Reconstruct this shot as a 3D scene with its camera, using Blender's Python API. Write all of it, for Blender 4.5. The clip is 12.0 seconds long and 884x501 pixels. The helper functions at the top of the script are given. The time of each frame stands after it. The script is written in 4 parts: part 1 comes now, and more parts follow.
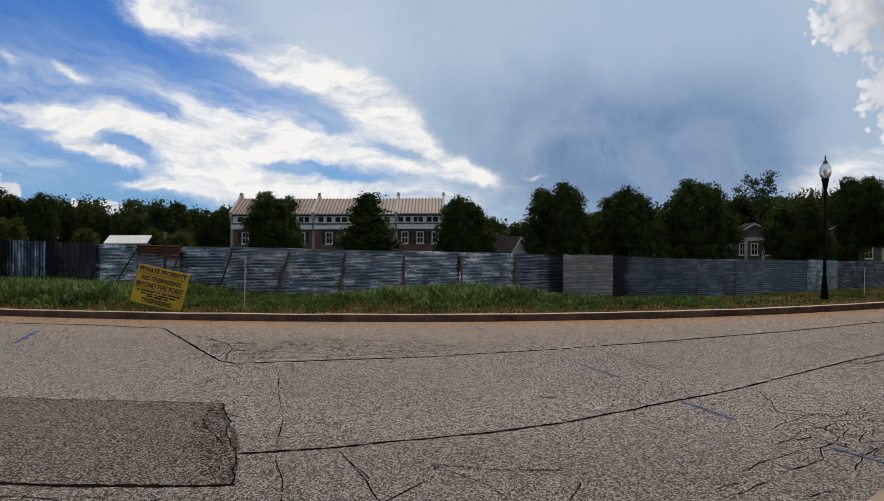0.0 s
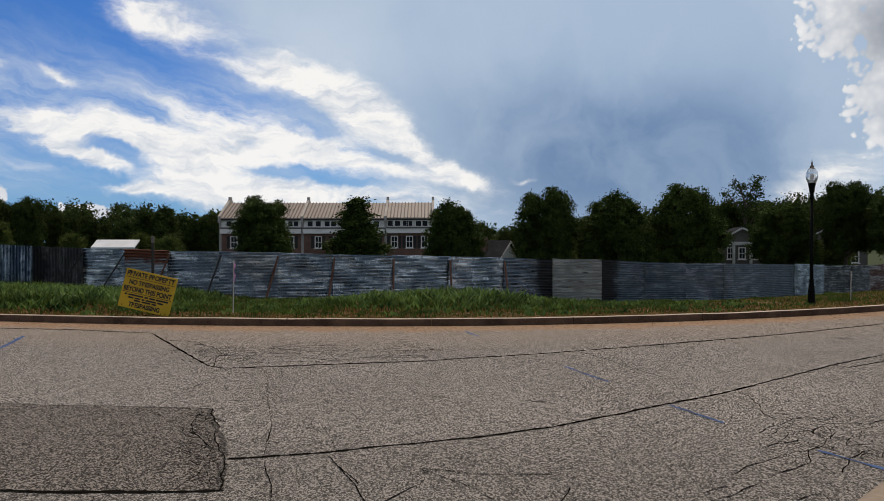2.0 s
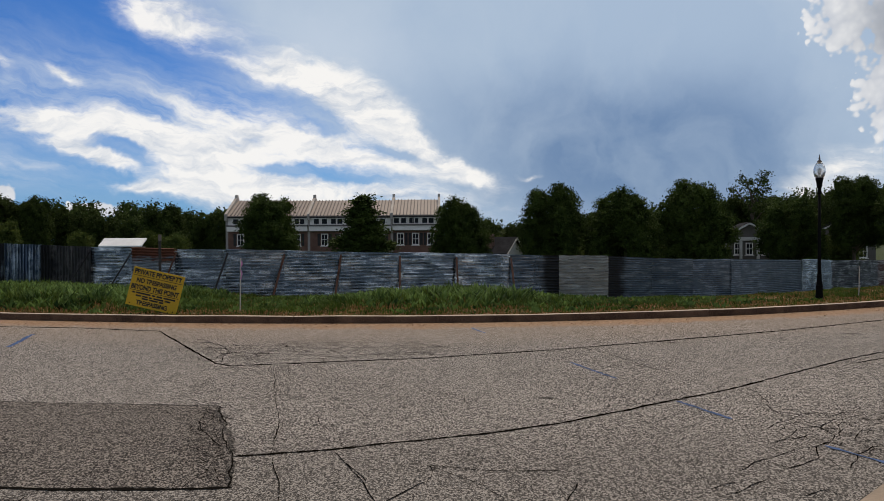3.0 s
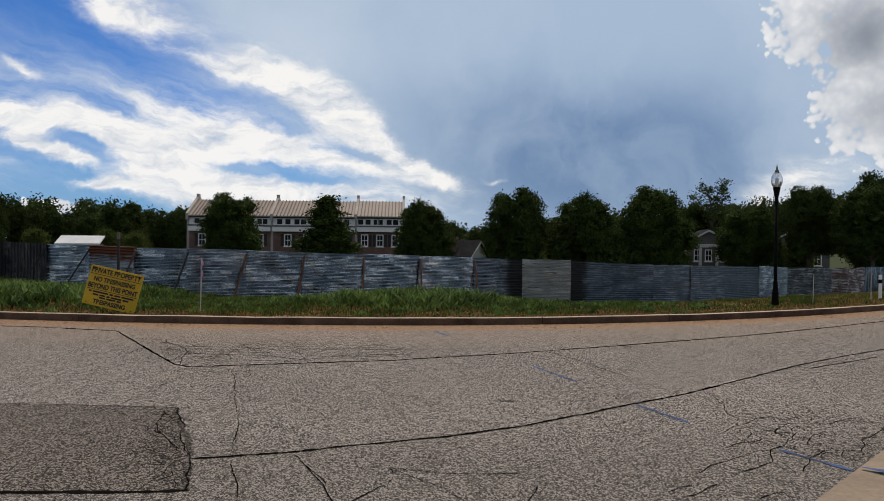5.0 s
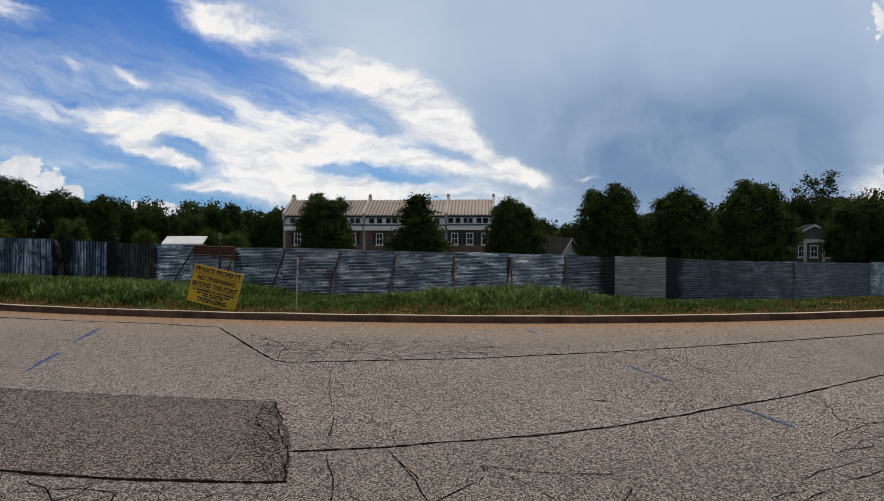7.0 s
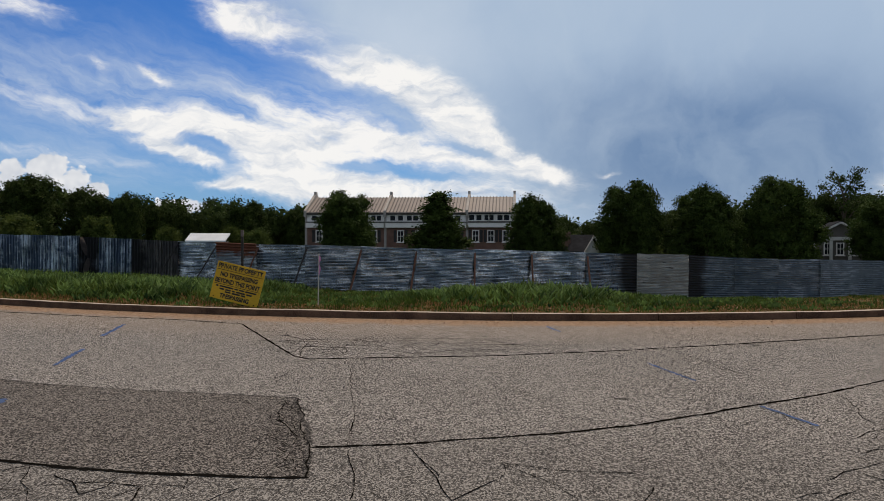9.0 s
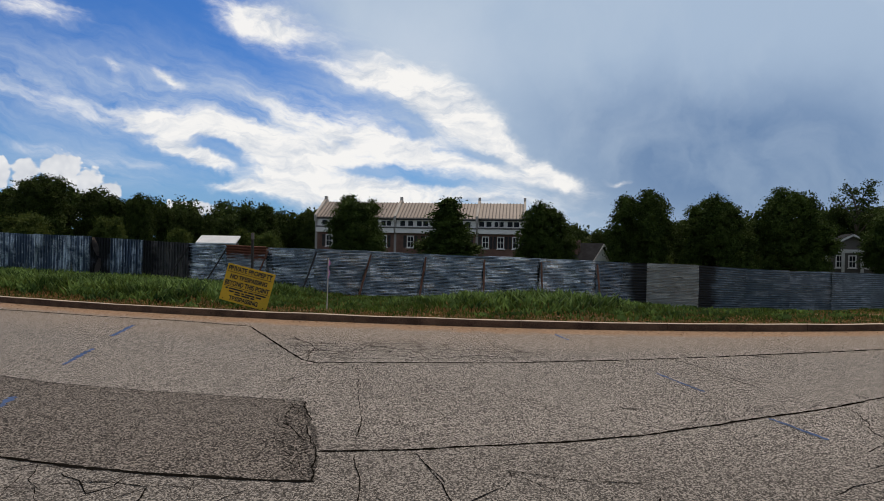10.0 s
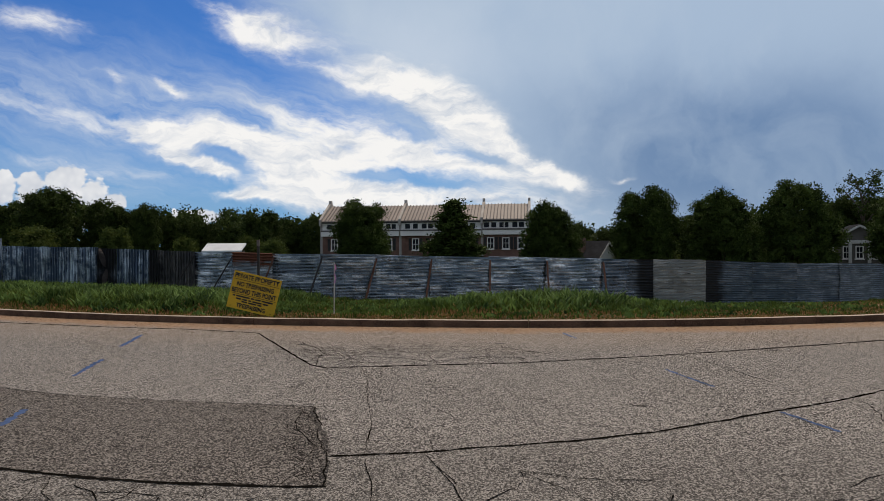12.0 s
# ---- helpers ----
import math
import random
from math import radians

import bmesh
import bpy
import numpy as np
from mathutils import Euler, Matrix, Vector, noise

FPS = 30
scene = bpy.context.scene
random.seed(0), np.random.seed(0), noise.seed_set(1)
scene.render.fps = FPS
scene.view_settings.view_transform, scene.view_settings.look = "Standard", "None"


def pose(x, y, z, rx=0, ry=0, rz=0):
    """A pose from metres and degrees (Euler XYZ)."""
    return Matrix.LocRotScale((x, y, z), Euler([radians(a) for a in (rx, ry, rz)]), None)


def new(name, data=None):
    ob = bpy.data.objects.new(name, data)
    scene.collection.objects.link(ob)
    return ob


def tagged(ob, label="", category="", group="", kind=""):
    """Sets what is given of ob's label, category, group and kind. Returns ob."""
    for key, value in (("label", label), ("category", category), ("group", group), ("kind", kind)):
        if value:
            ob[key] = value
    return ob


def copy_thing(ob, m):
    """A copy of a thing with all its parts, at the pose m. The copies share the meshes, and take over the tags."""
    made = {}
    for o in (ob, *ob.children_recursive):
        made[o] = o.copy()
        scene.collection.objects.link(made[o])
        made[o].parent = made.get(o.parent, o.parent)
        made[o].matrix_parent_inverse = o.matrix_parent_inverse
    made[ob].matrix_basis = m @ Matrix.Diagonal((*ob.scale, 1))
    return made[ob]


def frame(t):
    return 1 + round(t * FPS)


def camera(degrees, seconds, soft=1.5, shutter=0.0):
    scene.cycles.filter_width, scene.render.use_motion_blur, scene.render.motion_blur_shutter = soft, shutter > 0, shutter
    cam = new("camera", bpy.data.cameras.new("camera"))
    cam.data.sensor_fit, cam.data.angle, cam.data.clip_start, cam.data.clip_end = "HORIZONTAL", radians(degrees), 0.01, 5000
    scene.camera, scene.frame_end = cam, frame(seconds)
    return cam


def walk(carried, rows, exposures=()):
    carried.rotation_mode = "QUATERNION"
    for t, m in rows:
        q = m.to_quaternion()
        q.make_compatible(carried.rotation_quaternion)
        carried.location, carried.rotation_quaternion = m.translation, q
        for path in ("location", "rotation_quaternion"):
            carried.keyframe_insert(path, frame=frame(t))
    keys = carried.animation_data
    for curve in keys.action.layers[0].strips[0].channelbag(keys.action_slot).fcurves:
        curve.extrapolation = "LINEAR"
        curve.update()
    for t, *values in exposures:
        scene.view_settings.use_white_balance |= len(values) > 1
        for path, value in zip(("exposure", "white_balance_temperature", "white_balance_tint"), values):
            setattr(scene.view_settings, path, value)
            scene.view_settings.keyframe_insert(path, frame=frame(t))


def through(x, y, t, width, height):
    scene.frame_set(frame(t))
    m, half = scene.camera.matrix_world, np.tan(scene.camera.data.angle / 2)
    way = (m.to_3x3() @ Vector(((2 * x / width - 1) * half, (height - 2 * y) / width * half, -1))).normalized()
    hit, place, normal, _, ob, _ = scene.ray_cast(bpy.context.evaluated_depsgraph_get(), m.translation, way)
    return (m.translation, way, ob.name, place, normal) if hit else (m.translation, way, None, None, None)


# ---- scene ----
cam = camera(60.0, 12.0, 0.9)
EYE = 1.7
ROWS = [
    (0.0, 0.0, -0.82, 0.0), (0.5, -0.357, -0.947, -0.145), (1.0, -0.592, -0.688, -0.031), (1.5, -0.88, -0.622, 0.265),
    (2.0, -0.791, -0.5, 0.01), (2.5, -0.615, -0.599, 0.126), (3.0, -0.327, -0.73, 0.286), (5.0, -2.999, -0.531, -0.576),
    (5.5, -1.647, -0.572, 0.094), (6.0, 0.358, -0.635, 0.042), (6.5, 2.161, -0.76, -0.231), (7.0, 3.726, -0.729, -0.109),
    (7.5, 4.673, -0.98, -0.137), (9.5, 5.578, -0.9, -0.428), (10.0, 6.015, -0.497, -1.092), (10.5, 6.283, -0.57, -0.79),
    (11.0, 6.094, -0.458, -0.4), (11.5, 6.2, -0.397, -0.068), (12.0, 6.413, -0.364, 0.459),
]
walk(cam, [(t, pose(0, 0, EYE, 90 + pitch, roll, yaw)) for t, yaw, pitch, roll in ROWS], exposures=[(0.0, 0.0), (12.0, 0.0)])

# ---- node helpers ----


class S:
    """A socket with arithmetic."""

    def __init__(self, tree, sock):
        self.tree, self.sock = tree, sock

    def op(self, kind, *others, clamp=False):
        n = self.tree.nodes.new("ShaderNodeMath")
        n.operation, n.use_clamp = kind, clamp
        for i, o in enumerate((self, *others)):
            if isinstance(o, S):
                self.tree.links.new(o.sock, n.inputs[i])
            else:
                n.inputs[i].default_value = o
        return S(self.tree, n.outputs[0])

    def __add__(self, o): return self.op("ADD", o)
    def __sub__(self, o): return self.op("SUBTRACT", o)
    def __mul__(self, o): return self.op("MULTIPLY", o)
    def __truediv__(self, o): return self.op("DIVIDE", o)
    def clamp(self): return self.op("ADD", 0.0, clamp=True)

    def step(self, a, b):
        n = self.tree.nodes.new("ShaderNodeMapRange")
        n.interpolation_type = "SMOOTHSTEP"
        self.tree.links.new(self.sock, n.inputs[0])
        n.inputs[1].default_value, n.inputs[2].default_value = a, b
        return S(self.tree, n.outputs[0])


def node(tree, kind, **links):
    n = tree.nodes.new(kind)
    for key, value in links.items():
        sock = n.inputs[key.replace("_", " ")]
        if isinstance(value, S):
            tree.links.new(value.sock, sock)
        else:
            sock.default_value = value
    return n


def mix(tree, fac, a, b, blend="MIX"):
    n = tree.nodes.new("ShaderNodeMix")
    n.data_type, n.blend_type = "RGBA", blend
    for i, v in ((0, fac), (6, a), (7, b)):
        if isinstance(v, S):
            tree.links.new(v.sock, n.inputs[i])
        else:
            n.inputs[i].default_value = (*v, 1) if isinstance(v, tuple) and len(v) == 3 else v
    return S(tree, n.outputs[2])


def tex_noise(tree, vec, scale, detail=4.0, rough=0.55, distort=0.0):
    n = node(tree, "ShaderNodeTexNoise", Vector=vec, Scale=scale, Detail=detail, Roughness=rough, Distortion=distort)
    return S(tree, n.outputs["Factor" if "Factor" in n.outputs else "Fac"])


def tex_cells(tree, vec, scale, feature="F1"):
    n = tree.nodes.new("ShaderNodeTexVoronoi")
    n.feature = feature
    tree.links.new(vec.sock, n.inputs["Vector"])
    n.inputs["Scale"].default_value = scale
    return S(tree, n.outputs["Distance"]), S(tree, n.outputs["Color"]) if feature == "F1" else None


def stretch(tree, vec, scale):
    n = node(tree, "ShaderNodeMapping", Vector=vec)
    n.inputs["Scale"].default_value = scale
    return S(tree, n.outputs[0])


def combine(tree, x, y, z):
    n = node(tree, "ShaderNodeCombineXYZ", X=x, Y=y, Z=z)
    return S(tree, n.outputs[0])


# ---- world: summer sky with broken cloud ----
SUN_AZ, SUN_EL = radians(18), radians(58)
world = bpy.data.worlds.new("sky")
scene.world = world
world.use_nodes = True
wt = world.node_tree
wt.nodes.clear()
sky = wt.nodes.new("ShaderNodeTexSky")
sky.sky_type, sky.sun_disc, sky.sun_elevation, sky.sun_rotation = "NISHITA", False, SUN_EL, SUN_AZ
sky.air_density, sky.dust_density, sky.ozone_density = 1.0, 0.6, 2.5
coord = S(wt, wt.nodes.new("ShaderNodeTexCoord").outputs["Generated"])
sep = node(wt, "ShaderNodeSeparateXYZ", Vector=coord)
dx, dy, dz = (S(wt, o) for o in sep.outputs)
az = dx.op("ARCTAN2", dy)
el = dz.op("ARCSINE")
flat = combine(wt, az, el, 0.0)
warp_a = tex_noise(wt, flat, 7.0, 5.0, 0.6) - 0.5
warp_b = tex_noise(wt, combine(wt, az + 7.3, el, 2.0), 7.0, 5.0, 0.6) - 0.5
wa, we = az + warp_a * 0.11, el + warp_b * 0.07


def puff(a, e, ra, re, turn, amount, soft=True):
    """One soft cloud mass at azimuth a and elevation e (degrees) of radii ra, re."""
    a, e, ra, re, turn = (radians(v) for v in (a, e, ra, re, turn))
    x, y = (wa if soft else az) - a, (we if soft else el) - e
    p = (x * math.cos(turn) + y * math.sin(turn)) / ra
    q = (y * math.cos(turn) - x * math.sin(turn)) / re
    return ((p * p + q * q) * -1.0).op("EXPONENT") * amount


def total(items):
    out = items[0]
    for i in items[1:]:
        out = out + i
    return out


# PUFFS
broad = tex_noise(wt, stretch(wt, combine(wt, wa - we * 0.3, we + wa * 0.30, 0.0), (6.0, 24.0, 1.0)), 1.0, 8.0, 0.62, 0.4)
thread = tex_noise(wt, stretch(wt, combine(wt, wa - we * 0.3, we + wa * 0.22, 4.0), (14.0, 62.0, 1.0)), 1.0, 8.0, 0.6, 0.5)
streak = broad * 0.6 + thread * 0.4
fine = tex_noise(wt, stretch(wt, flat, (30.0, 55.0, 1.0)), 1.0, 6.0, 0.6, 0.6)
white = total([
    # the feathered patch high up
    puff(-18.4, 15.3, 3.2, 1.15, -10, 1.4), puff(-21.6, 16.5, 2.4, 0.5, -20, 0.6), puff(-34.6, 14.5, 2.4, 0.8, -4, 0.75),
    # the bright band along the veil's edge
    puff(-14.0, 13.0, 3.0, 0.7, -22, 0.5), puff(-10.0, 12.0, 3.6, 1.4, -24, 1.3), puff(-6.6, 10.6, 3.4, 1.7, -38, 1.35),
    puff(-3.8, 8.8, 2.8, 1.4, -40, 1.2), puff(-1.5, 7.1, 2.8, 0.8, -32, 1.0), puff(1.6, 5.5, 2.6, 0.6, -30, 0.9),
    # thinner cloud between the band and the low mass
    puff(-13.5, 8.9, 4.8, 1.3, -12, 0.72), puff(-18.0, 9.3, 4.0, 0.8, -18, 0.5),
    # the two tongues
    puff(-25.6, 8.0, 2.6, 0.9, -14, 1.15), puff(-22.0, 7.7, 3.2, 1.0, -8, 1.1), puff(-25.6, 6.6, 2.8, 0.55, -32, 1.0), puff(-23.6, 5.4, 2.1, 0.4, -24, 0.95),
    # the low mass
    puff(-18.8, 6.3, 3.0, 1.4, -25, 1.15), puff(-16.5, 4.6, 3.6, 1.6, -12, 1.3), puff(-12.0, 3.4, 5.4, 1.3, -4, 1.3),
    puff(-13.5, 6.6, 4.6, 1.2, -4, 1.15), puff(-9.0, 7.4, 4.0, 0.8, -12, 1.0), puff(-5.6, 5.9, 5.0, 0.8, -8, 1.1),
    puff(-3.0, 3.2, 6.0, 1.1, -6, 1.0), puff(2.4, 4.6, 2.6, 0.45, -10, 1.0), puff(-20.8, 3.5, 2.8, 0.35, -4, 1.0),
    # stray wisps
    puff(-25.3, 11.0, 1.3, 0.35, -38, 0.9), puff(-29.6, 11.6, 1.1, 0.35, -30, 0.5), puff(-31.0, 8.8, 7.0, 1.0, -10, 0.55), puff(-31.0, 5.6, 6.0, 0.5, -6, 0.4),
    puff(27.5, 3.6, 4.0, 1.8, 25, 0.95), puff(7.0, 4.7, 0.9, 0.2, -4, 0.5),
    # clear gaps
    puff(-15.0, 13.9, 3.0, 0.5, -20, -0.5), puff(-9.0, 9.1, 1.8, 0.45, -30, -1.2), puff(-9.9, 5.3, 2.6, 0.36, -3, -1.1), puff(-3.2, 6.6, 1.7, 0.36, -12, -1.0),
    puff(-22.7, 6.2, 1.3, 0.5, -25, -0.75), puff(-26.6, 7.3, 0.9, 0.25, 0, -0.8), puff(-6.2, 4.6, 3.0, 0.3, -14, -0.6),
])
ragged = (streak - 0.5) * 3.4 + (fine - 0.5) * 1.1
white_mask = (white * 0.95 + ragged * (white.clamp() * 0.8 + 0.2)).step(0.05, 1.15)
veil = (az + (el - radians(3)) * 1.25 + radians(4.0) + (streak - 0.5) * 0.16).step(-0.05, 0.15)
# unseen veil added beside and behind the camera for the fence to reflect
veil = veil.op("MAXIMUM", az.op("ABSOLUTE").step(radians(45), radians(75)))
veil_tone = tex_noise(wt, stretch(wt, combine(wt, wa, we, 5.0), (7.0, 5.0, 1.0)), 1.0, 6.0, 0.55, 0.3)
core = (puff(11.0, 7.8, 12.0, 4.6, -8, 1.0) + puff(14.0, 3.8, 11.0, 3.4, 0, 0.8) + puff(21.0, 8.0, 8.0, 5.0, 0, 0.6)).step(-0.1, 1.45)
veil_colour = mix(wt, core, (4.1, 5.15, 6.5), (1.62, 2.5, 4.05))
veil_colour = mix(wt, (veil_tone - 0.47).op("MULTIPLY", 1.9, clamp=True), veil_colour, (5.1, 6.0, 6.95))
# above the view the cloud is greyed to cut the fill light
veil_colour = mix(wt, el.step(radians(17), radians(38)), veil_colour, (2.6, 2.9, 3.4))
heap = None
for spec in ((-32.6, 4.6, 1.5, 1.6), (-31.0, 3.2, 1.3, 1.6), (-34.6, 4.0, 1.1, 1.4), (-36.6, 3.8, 1.6, 1.5), (-29.5, 3.2, 1.0, 1.0), (-34.0, 2.0, 5.0, 1.2), (-24.0, 2.1, 3.0, 0.7),
             (28.3, 14.9, 3.0, 3.4), (31.0, 9.4, 2.9, 4.0), (34.5, 12.0, 4.8, 7.0), (32.4, 14.0, 3.4, 4.2), (33.6, 10.4, 2.8, 3.4)):
    one = puff(*spec, 0, 1.25 if spec[0] < 32 else 1.75, False)
    heap = one if heap is None else heap.op("MAXIMUM", one)
lumps, _ = tex_cells(wt, combine(wt, az + warp_a * 0.05, el + warp_b * 0.05, 0.0), 60.0, "SMOOTH_F1")
small_lumps, _ = tex_cells(wt, combine(wt, az + warp_b * 0.03, el + warp_a * 0.03, 3.0), 150.0, "SMOOTH_F1")
heap_mask = (heap - lumps * 0.9 - small_lumps * 0.5 + (fine - 0.5) * 0.4).step(0.0, 0.2)
grey_core = (puff(31.8, 13.9, 2.9, 2.2, 0, 1.0) + puff(33.0, 9.0, 2.2, 2.0, 0, 0.6)).clamp()
heap_colour = mix(wt, (lumps * 0.8 + small_lumps * 0.4).clamp(), (8.8, 8.8, 8.8), (5.0, 5.4, 6.2))
heap_colour = mix(wt, grey_core, heap_colour, (2.6, 2.9, 3.4))
white_colour = mix(wt, (tex_noise(wt, stretch(wt, combine(wt, wa, we, 1.0), (12.0, 34.0, 1.0)), 1.0, 7.0, 0.62, 0.6) - 0.46).op("MULTIPLY", 3.8, clamp=True), (9.5, 9.3, 9.0), (4.8, 5.5, 6.6))
low = (el * -1.0).step(-radians(10), radians(0.0))
blue = mix(wt, 1.0, S(wt, sky.outputs[0]), (0.20, 0.46, 0.86), "MULTIPLY")
colour = mix(wt, low * 0.5, blue, (2.6, 4.6, 7.4))
colour = mix(wt, veil * 0.94, colour, veil_colour)
haze = ((puff(-17.0, 8.4, 11.0, 3.4, -10, 1.1) + puff(-33.0, 9.6, 9.0, 3.4, -8, 0.8) + puff(-30.0, 4.6, 9.0, 1.4, -4, 0.5)) * (broad * 1.7 + thread * 1.3 - 0.95) + puff(-8.5, 14.6, 7.0, 2.8, -12, 0.75)).clamp()
colour = mix(wt, haze * 0.85, colour, (5.6, 6.4, 7.5))
colour = mix(wt, white_mask * 0.95, colour, white_colour)
colour = mix(wt, heap_mask, colour, heap_colour)
bg = node(wt, "ShaderNodeBackground", Color=colour, Strength=0.1)
wt.links.new(bg.outputs[0], wt.nodes.new("ShaderNodeOutputWorld").inputs[0])
# END WORLD

sun = new("sun", bpy.data.lights.new("sun", "SUN"))
sun.data.energy, sun.data.angle, sun.data.color = 3.2, radians(14), (1.0, 0.87, 0.72)
sun_dir = Vector((math.sin(SUN_AZ) * math.cos(SUN_EL), math.cos(SUN_AZ) * math.cos(SUN_EL), math.sin(SUN_EL)))
sun.rotation_euler = (-sun_dir).to_track_quat("-Z", "Y").to_euler()

# ---- materials ----


def material(name, rough=0.8, metal=0.0, spec=0.3):
    m = bpy.data.materials.new(name)
    m.use_nodes = True
    t = m.node_tree
    b = t.nodes["Principled BSDF"]
    b.inputs["Roughness"].default_value, b.inputs["Metallic"].default_value = rough, metal
    b.inputs["Specular IOR Level"].default_value = spec
    return m, t, b


def place(t, which="Object"):
    return S(t, t.nodes.new("ShaderNodeTexCoord").outputs[which])


def relief(t, b, height, strength, distance=0.01):
    n = node(t, "ShaderNodeBump", Height=height, Strength=strength, Distance=distance)
    t.links.new(n.outputs[0], b.inputs["Normal"])


def paint(t, b, colour):
    t.links.new(colour.sock, b.inputs["Base Color"])


def plain(name, colour, rough=0.7, metal=0.0, vary=0.25, scale=6.0, bump=0.15, spec=0.3):
    """A single paint or stuff with grain, stains and a little relief."""
    m, t, b = material(name, rough, metal, spec)
    v = place(t)
    big, small = tex_noise(t, v, scale * 0.25, 3.0), tex_noise(t, v, scale * 6, 4.0)
    dark = tuple(c * (1 - vary) for c in colour)
    light = tuple(min(1, c * (1 + vary)) for c in colour)
    paint(t, b, mix(t, (big * 0.6 + small * 0.4).step(0.3, 0.7), dark, light))
    relief(t, b, small, bump, 0.01)
    return m


def island_random(t):
    return S(t, t.nodes.new("ShaderNodeNewGeometry").outputs["Random Per Island"])


def object_random(t):
    return S(t, t.nodes.new("ShaderNodeObjectInfo").outputs["Random"])


def leafy(name, dark, light, through=0.35):
    m, t, b = material(name, 0.8, 0.0, 0.1)
    clump = tex_noise(t, place(t), 1.1, 3.0, 0.6).step(0.36, 0.64)
    c = mix(t, island_random(t) * 0.45 + clump * 0.55, dark, light)
    c = mix(t, object_random(t) * 0.35, c, (dark[0] * 1.6, dark[1] * 1.15, dark[2] * 0.8))
    paint(t, b, c)
    tr = node(t, "ShaderNodeBsdfTranslucent", Color=c)
    mx = t.nodes.new("ShaderNodeMixShader")
    mx.inputs[0].default_value = through
    t.links.new(b.outputs[0], mx.inputs[1])
    t.links.new(tr.outputs[0], mx.inputs[2])
    t.links.new(mx.outputs[0], t.nodes["Material Output"].inputs[0])
    return m


def asphalt(name, low, high, stone, soil_edge=False, web=0.0):
    m, t, b = material(name, 0.95, 0.0, 0.08)
    v = place(t)
    grit_d, grit_c = tex_cells(t, stretch(t, v, (1.0, 0.62, 1.0)), 106.0)
    grit = S(t, node(t, "ShaderNodeSeparateColor", Color=grit_c).outputs[0])
    big = tex_noise(t, v, 0.35, 4.0, 0.6)
    mid = tex_noise(t, v, 3.0, 4.0, 0.6)
    c = mix(t, (big * 0.65 + mid * 0.35).step(0.35, 0.65), low, high)
    c = mix(t, grit.step(0.56, 0.78) * 0.8, c, stone)
    c = mix(t, (grit * -1.0).step(-0.36, -0.18) * 0.85, c, tuple(x * 0.12 for x in low))
    if web:
        wv = combine(t, *(S(t, o) for o in node(t, "ShaderNodeSeparateXYZ", Vector=v).outputs[:2]), 0.0)
        wob = tex_noise(t, wv, 2.2, 3.0)
        shifted = stretch(t, combine(t, wob * 0.5, wob * -0.4, 0.0), (1, 1, 1))
        add = t.nodes.new("ShaderNodeVectorMath")
        t.links.new(wv.sock, add.inputs[0])
        t.links.new(shifted.sock, add.inputs[1])
        net, _ = tex_cells(t, S(t, add.outputs[0]), 1.5, "DISTANCE_TO_EDGE")
        where = tex_noise(t, wv, 0.33, 2.0, 0.5).step(0.52, 0.62)
        c = mix(t, (net * -1.0).step(-0.012, -0.002) * where * web, c, (0.03, 0.028, 0.026))
    if soil_edge:
        uv = place(t, "UV")
        d = S(t, node(t, "ShaderNodeSeparateXYZ", Vector=uv).outputs[1])
        c = mix(t, (d + (mid - 0.5) * 0.6).step(8.6, 10.2) * 0.3, c, (0.07, 0.062, 0.056))
        rag = d + (tex_noise(t, v, 1.6, 5.0, 0.65) - 0.5) * 1.3
        soil = mix(t, tex_noise(t, v, 14.0, 5.0).step(0.35, 0.65), (0.15, 0.075, 0.038), (0.39, 0.255, 0.16))
        c = mix(t, (rag * -1.0).step(-1.25, -0.55) * (tex_noise(t, v, 30.0, 3.0) * 0.5 + 0.6).clamp(), c, soil)
        c = mix(t, (rag * -1.0).step(-4.6, -1.0) * 0.22, c, (0.34, 0.235, 0.15))
    paint(t, b, c)
    relief(t, b, grit * 0.6 - grit_d, 0.6, 0.008)
    return m


ROAD = asphalt("worn_asphalt", (0.098, 0.088, 0.080), (0.148, 0.134, 0.122), (0.46, 0.418, 0.377), True, 0.0)
PATCH = asphalt("patch_asphalt", (0.050, 0.043, 0.038), (0.080, 0.070, 0.062), (0.30, 0.265, 0.235))
CRACK = plain("crack_tar", (0.008, 0.007, 0.006), 1.0, spec=0.0)
SEAL = asphalt("patch_edge_tar", (0.030, 0.027, 0.024), (0.055, 0.049, 0.044), (0.17, 0.15, 0.135))
BLUE = plain("faded_blue_marking", (0.035, 0.07, 0.165), 0.85, 0, 0.45, 20)
CONCRETE = plain("concrete", (0.235, 0.18, 0.13), 0.85, 0, 0.22, 4, 0.3)
# backlight put into the colours: dirty kerb face darkened, top lightened
KERB = plain("weathered_shaded_kerb", (0.10, 0.06, 0.04), 0.9, 0, 0.6, 7, 0.5, 0.1)
KERB_TOP = plain("lit_worn_kerb_top", (0.38, 0.30, 0.225), 0.85, 0, 0.35, 6, 0.3)


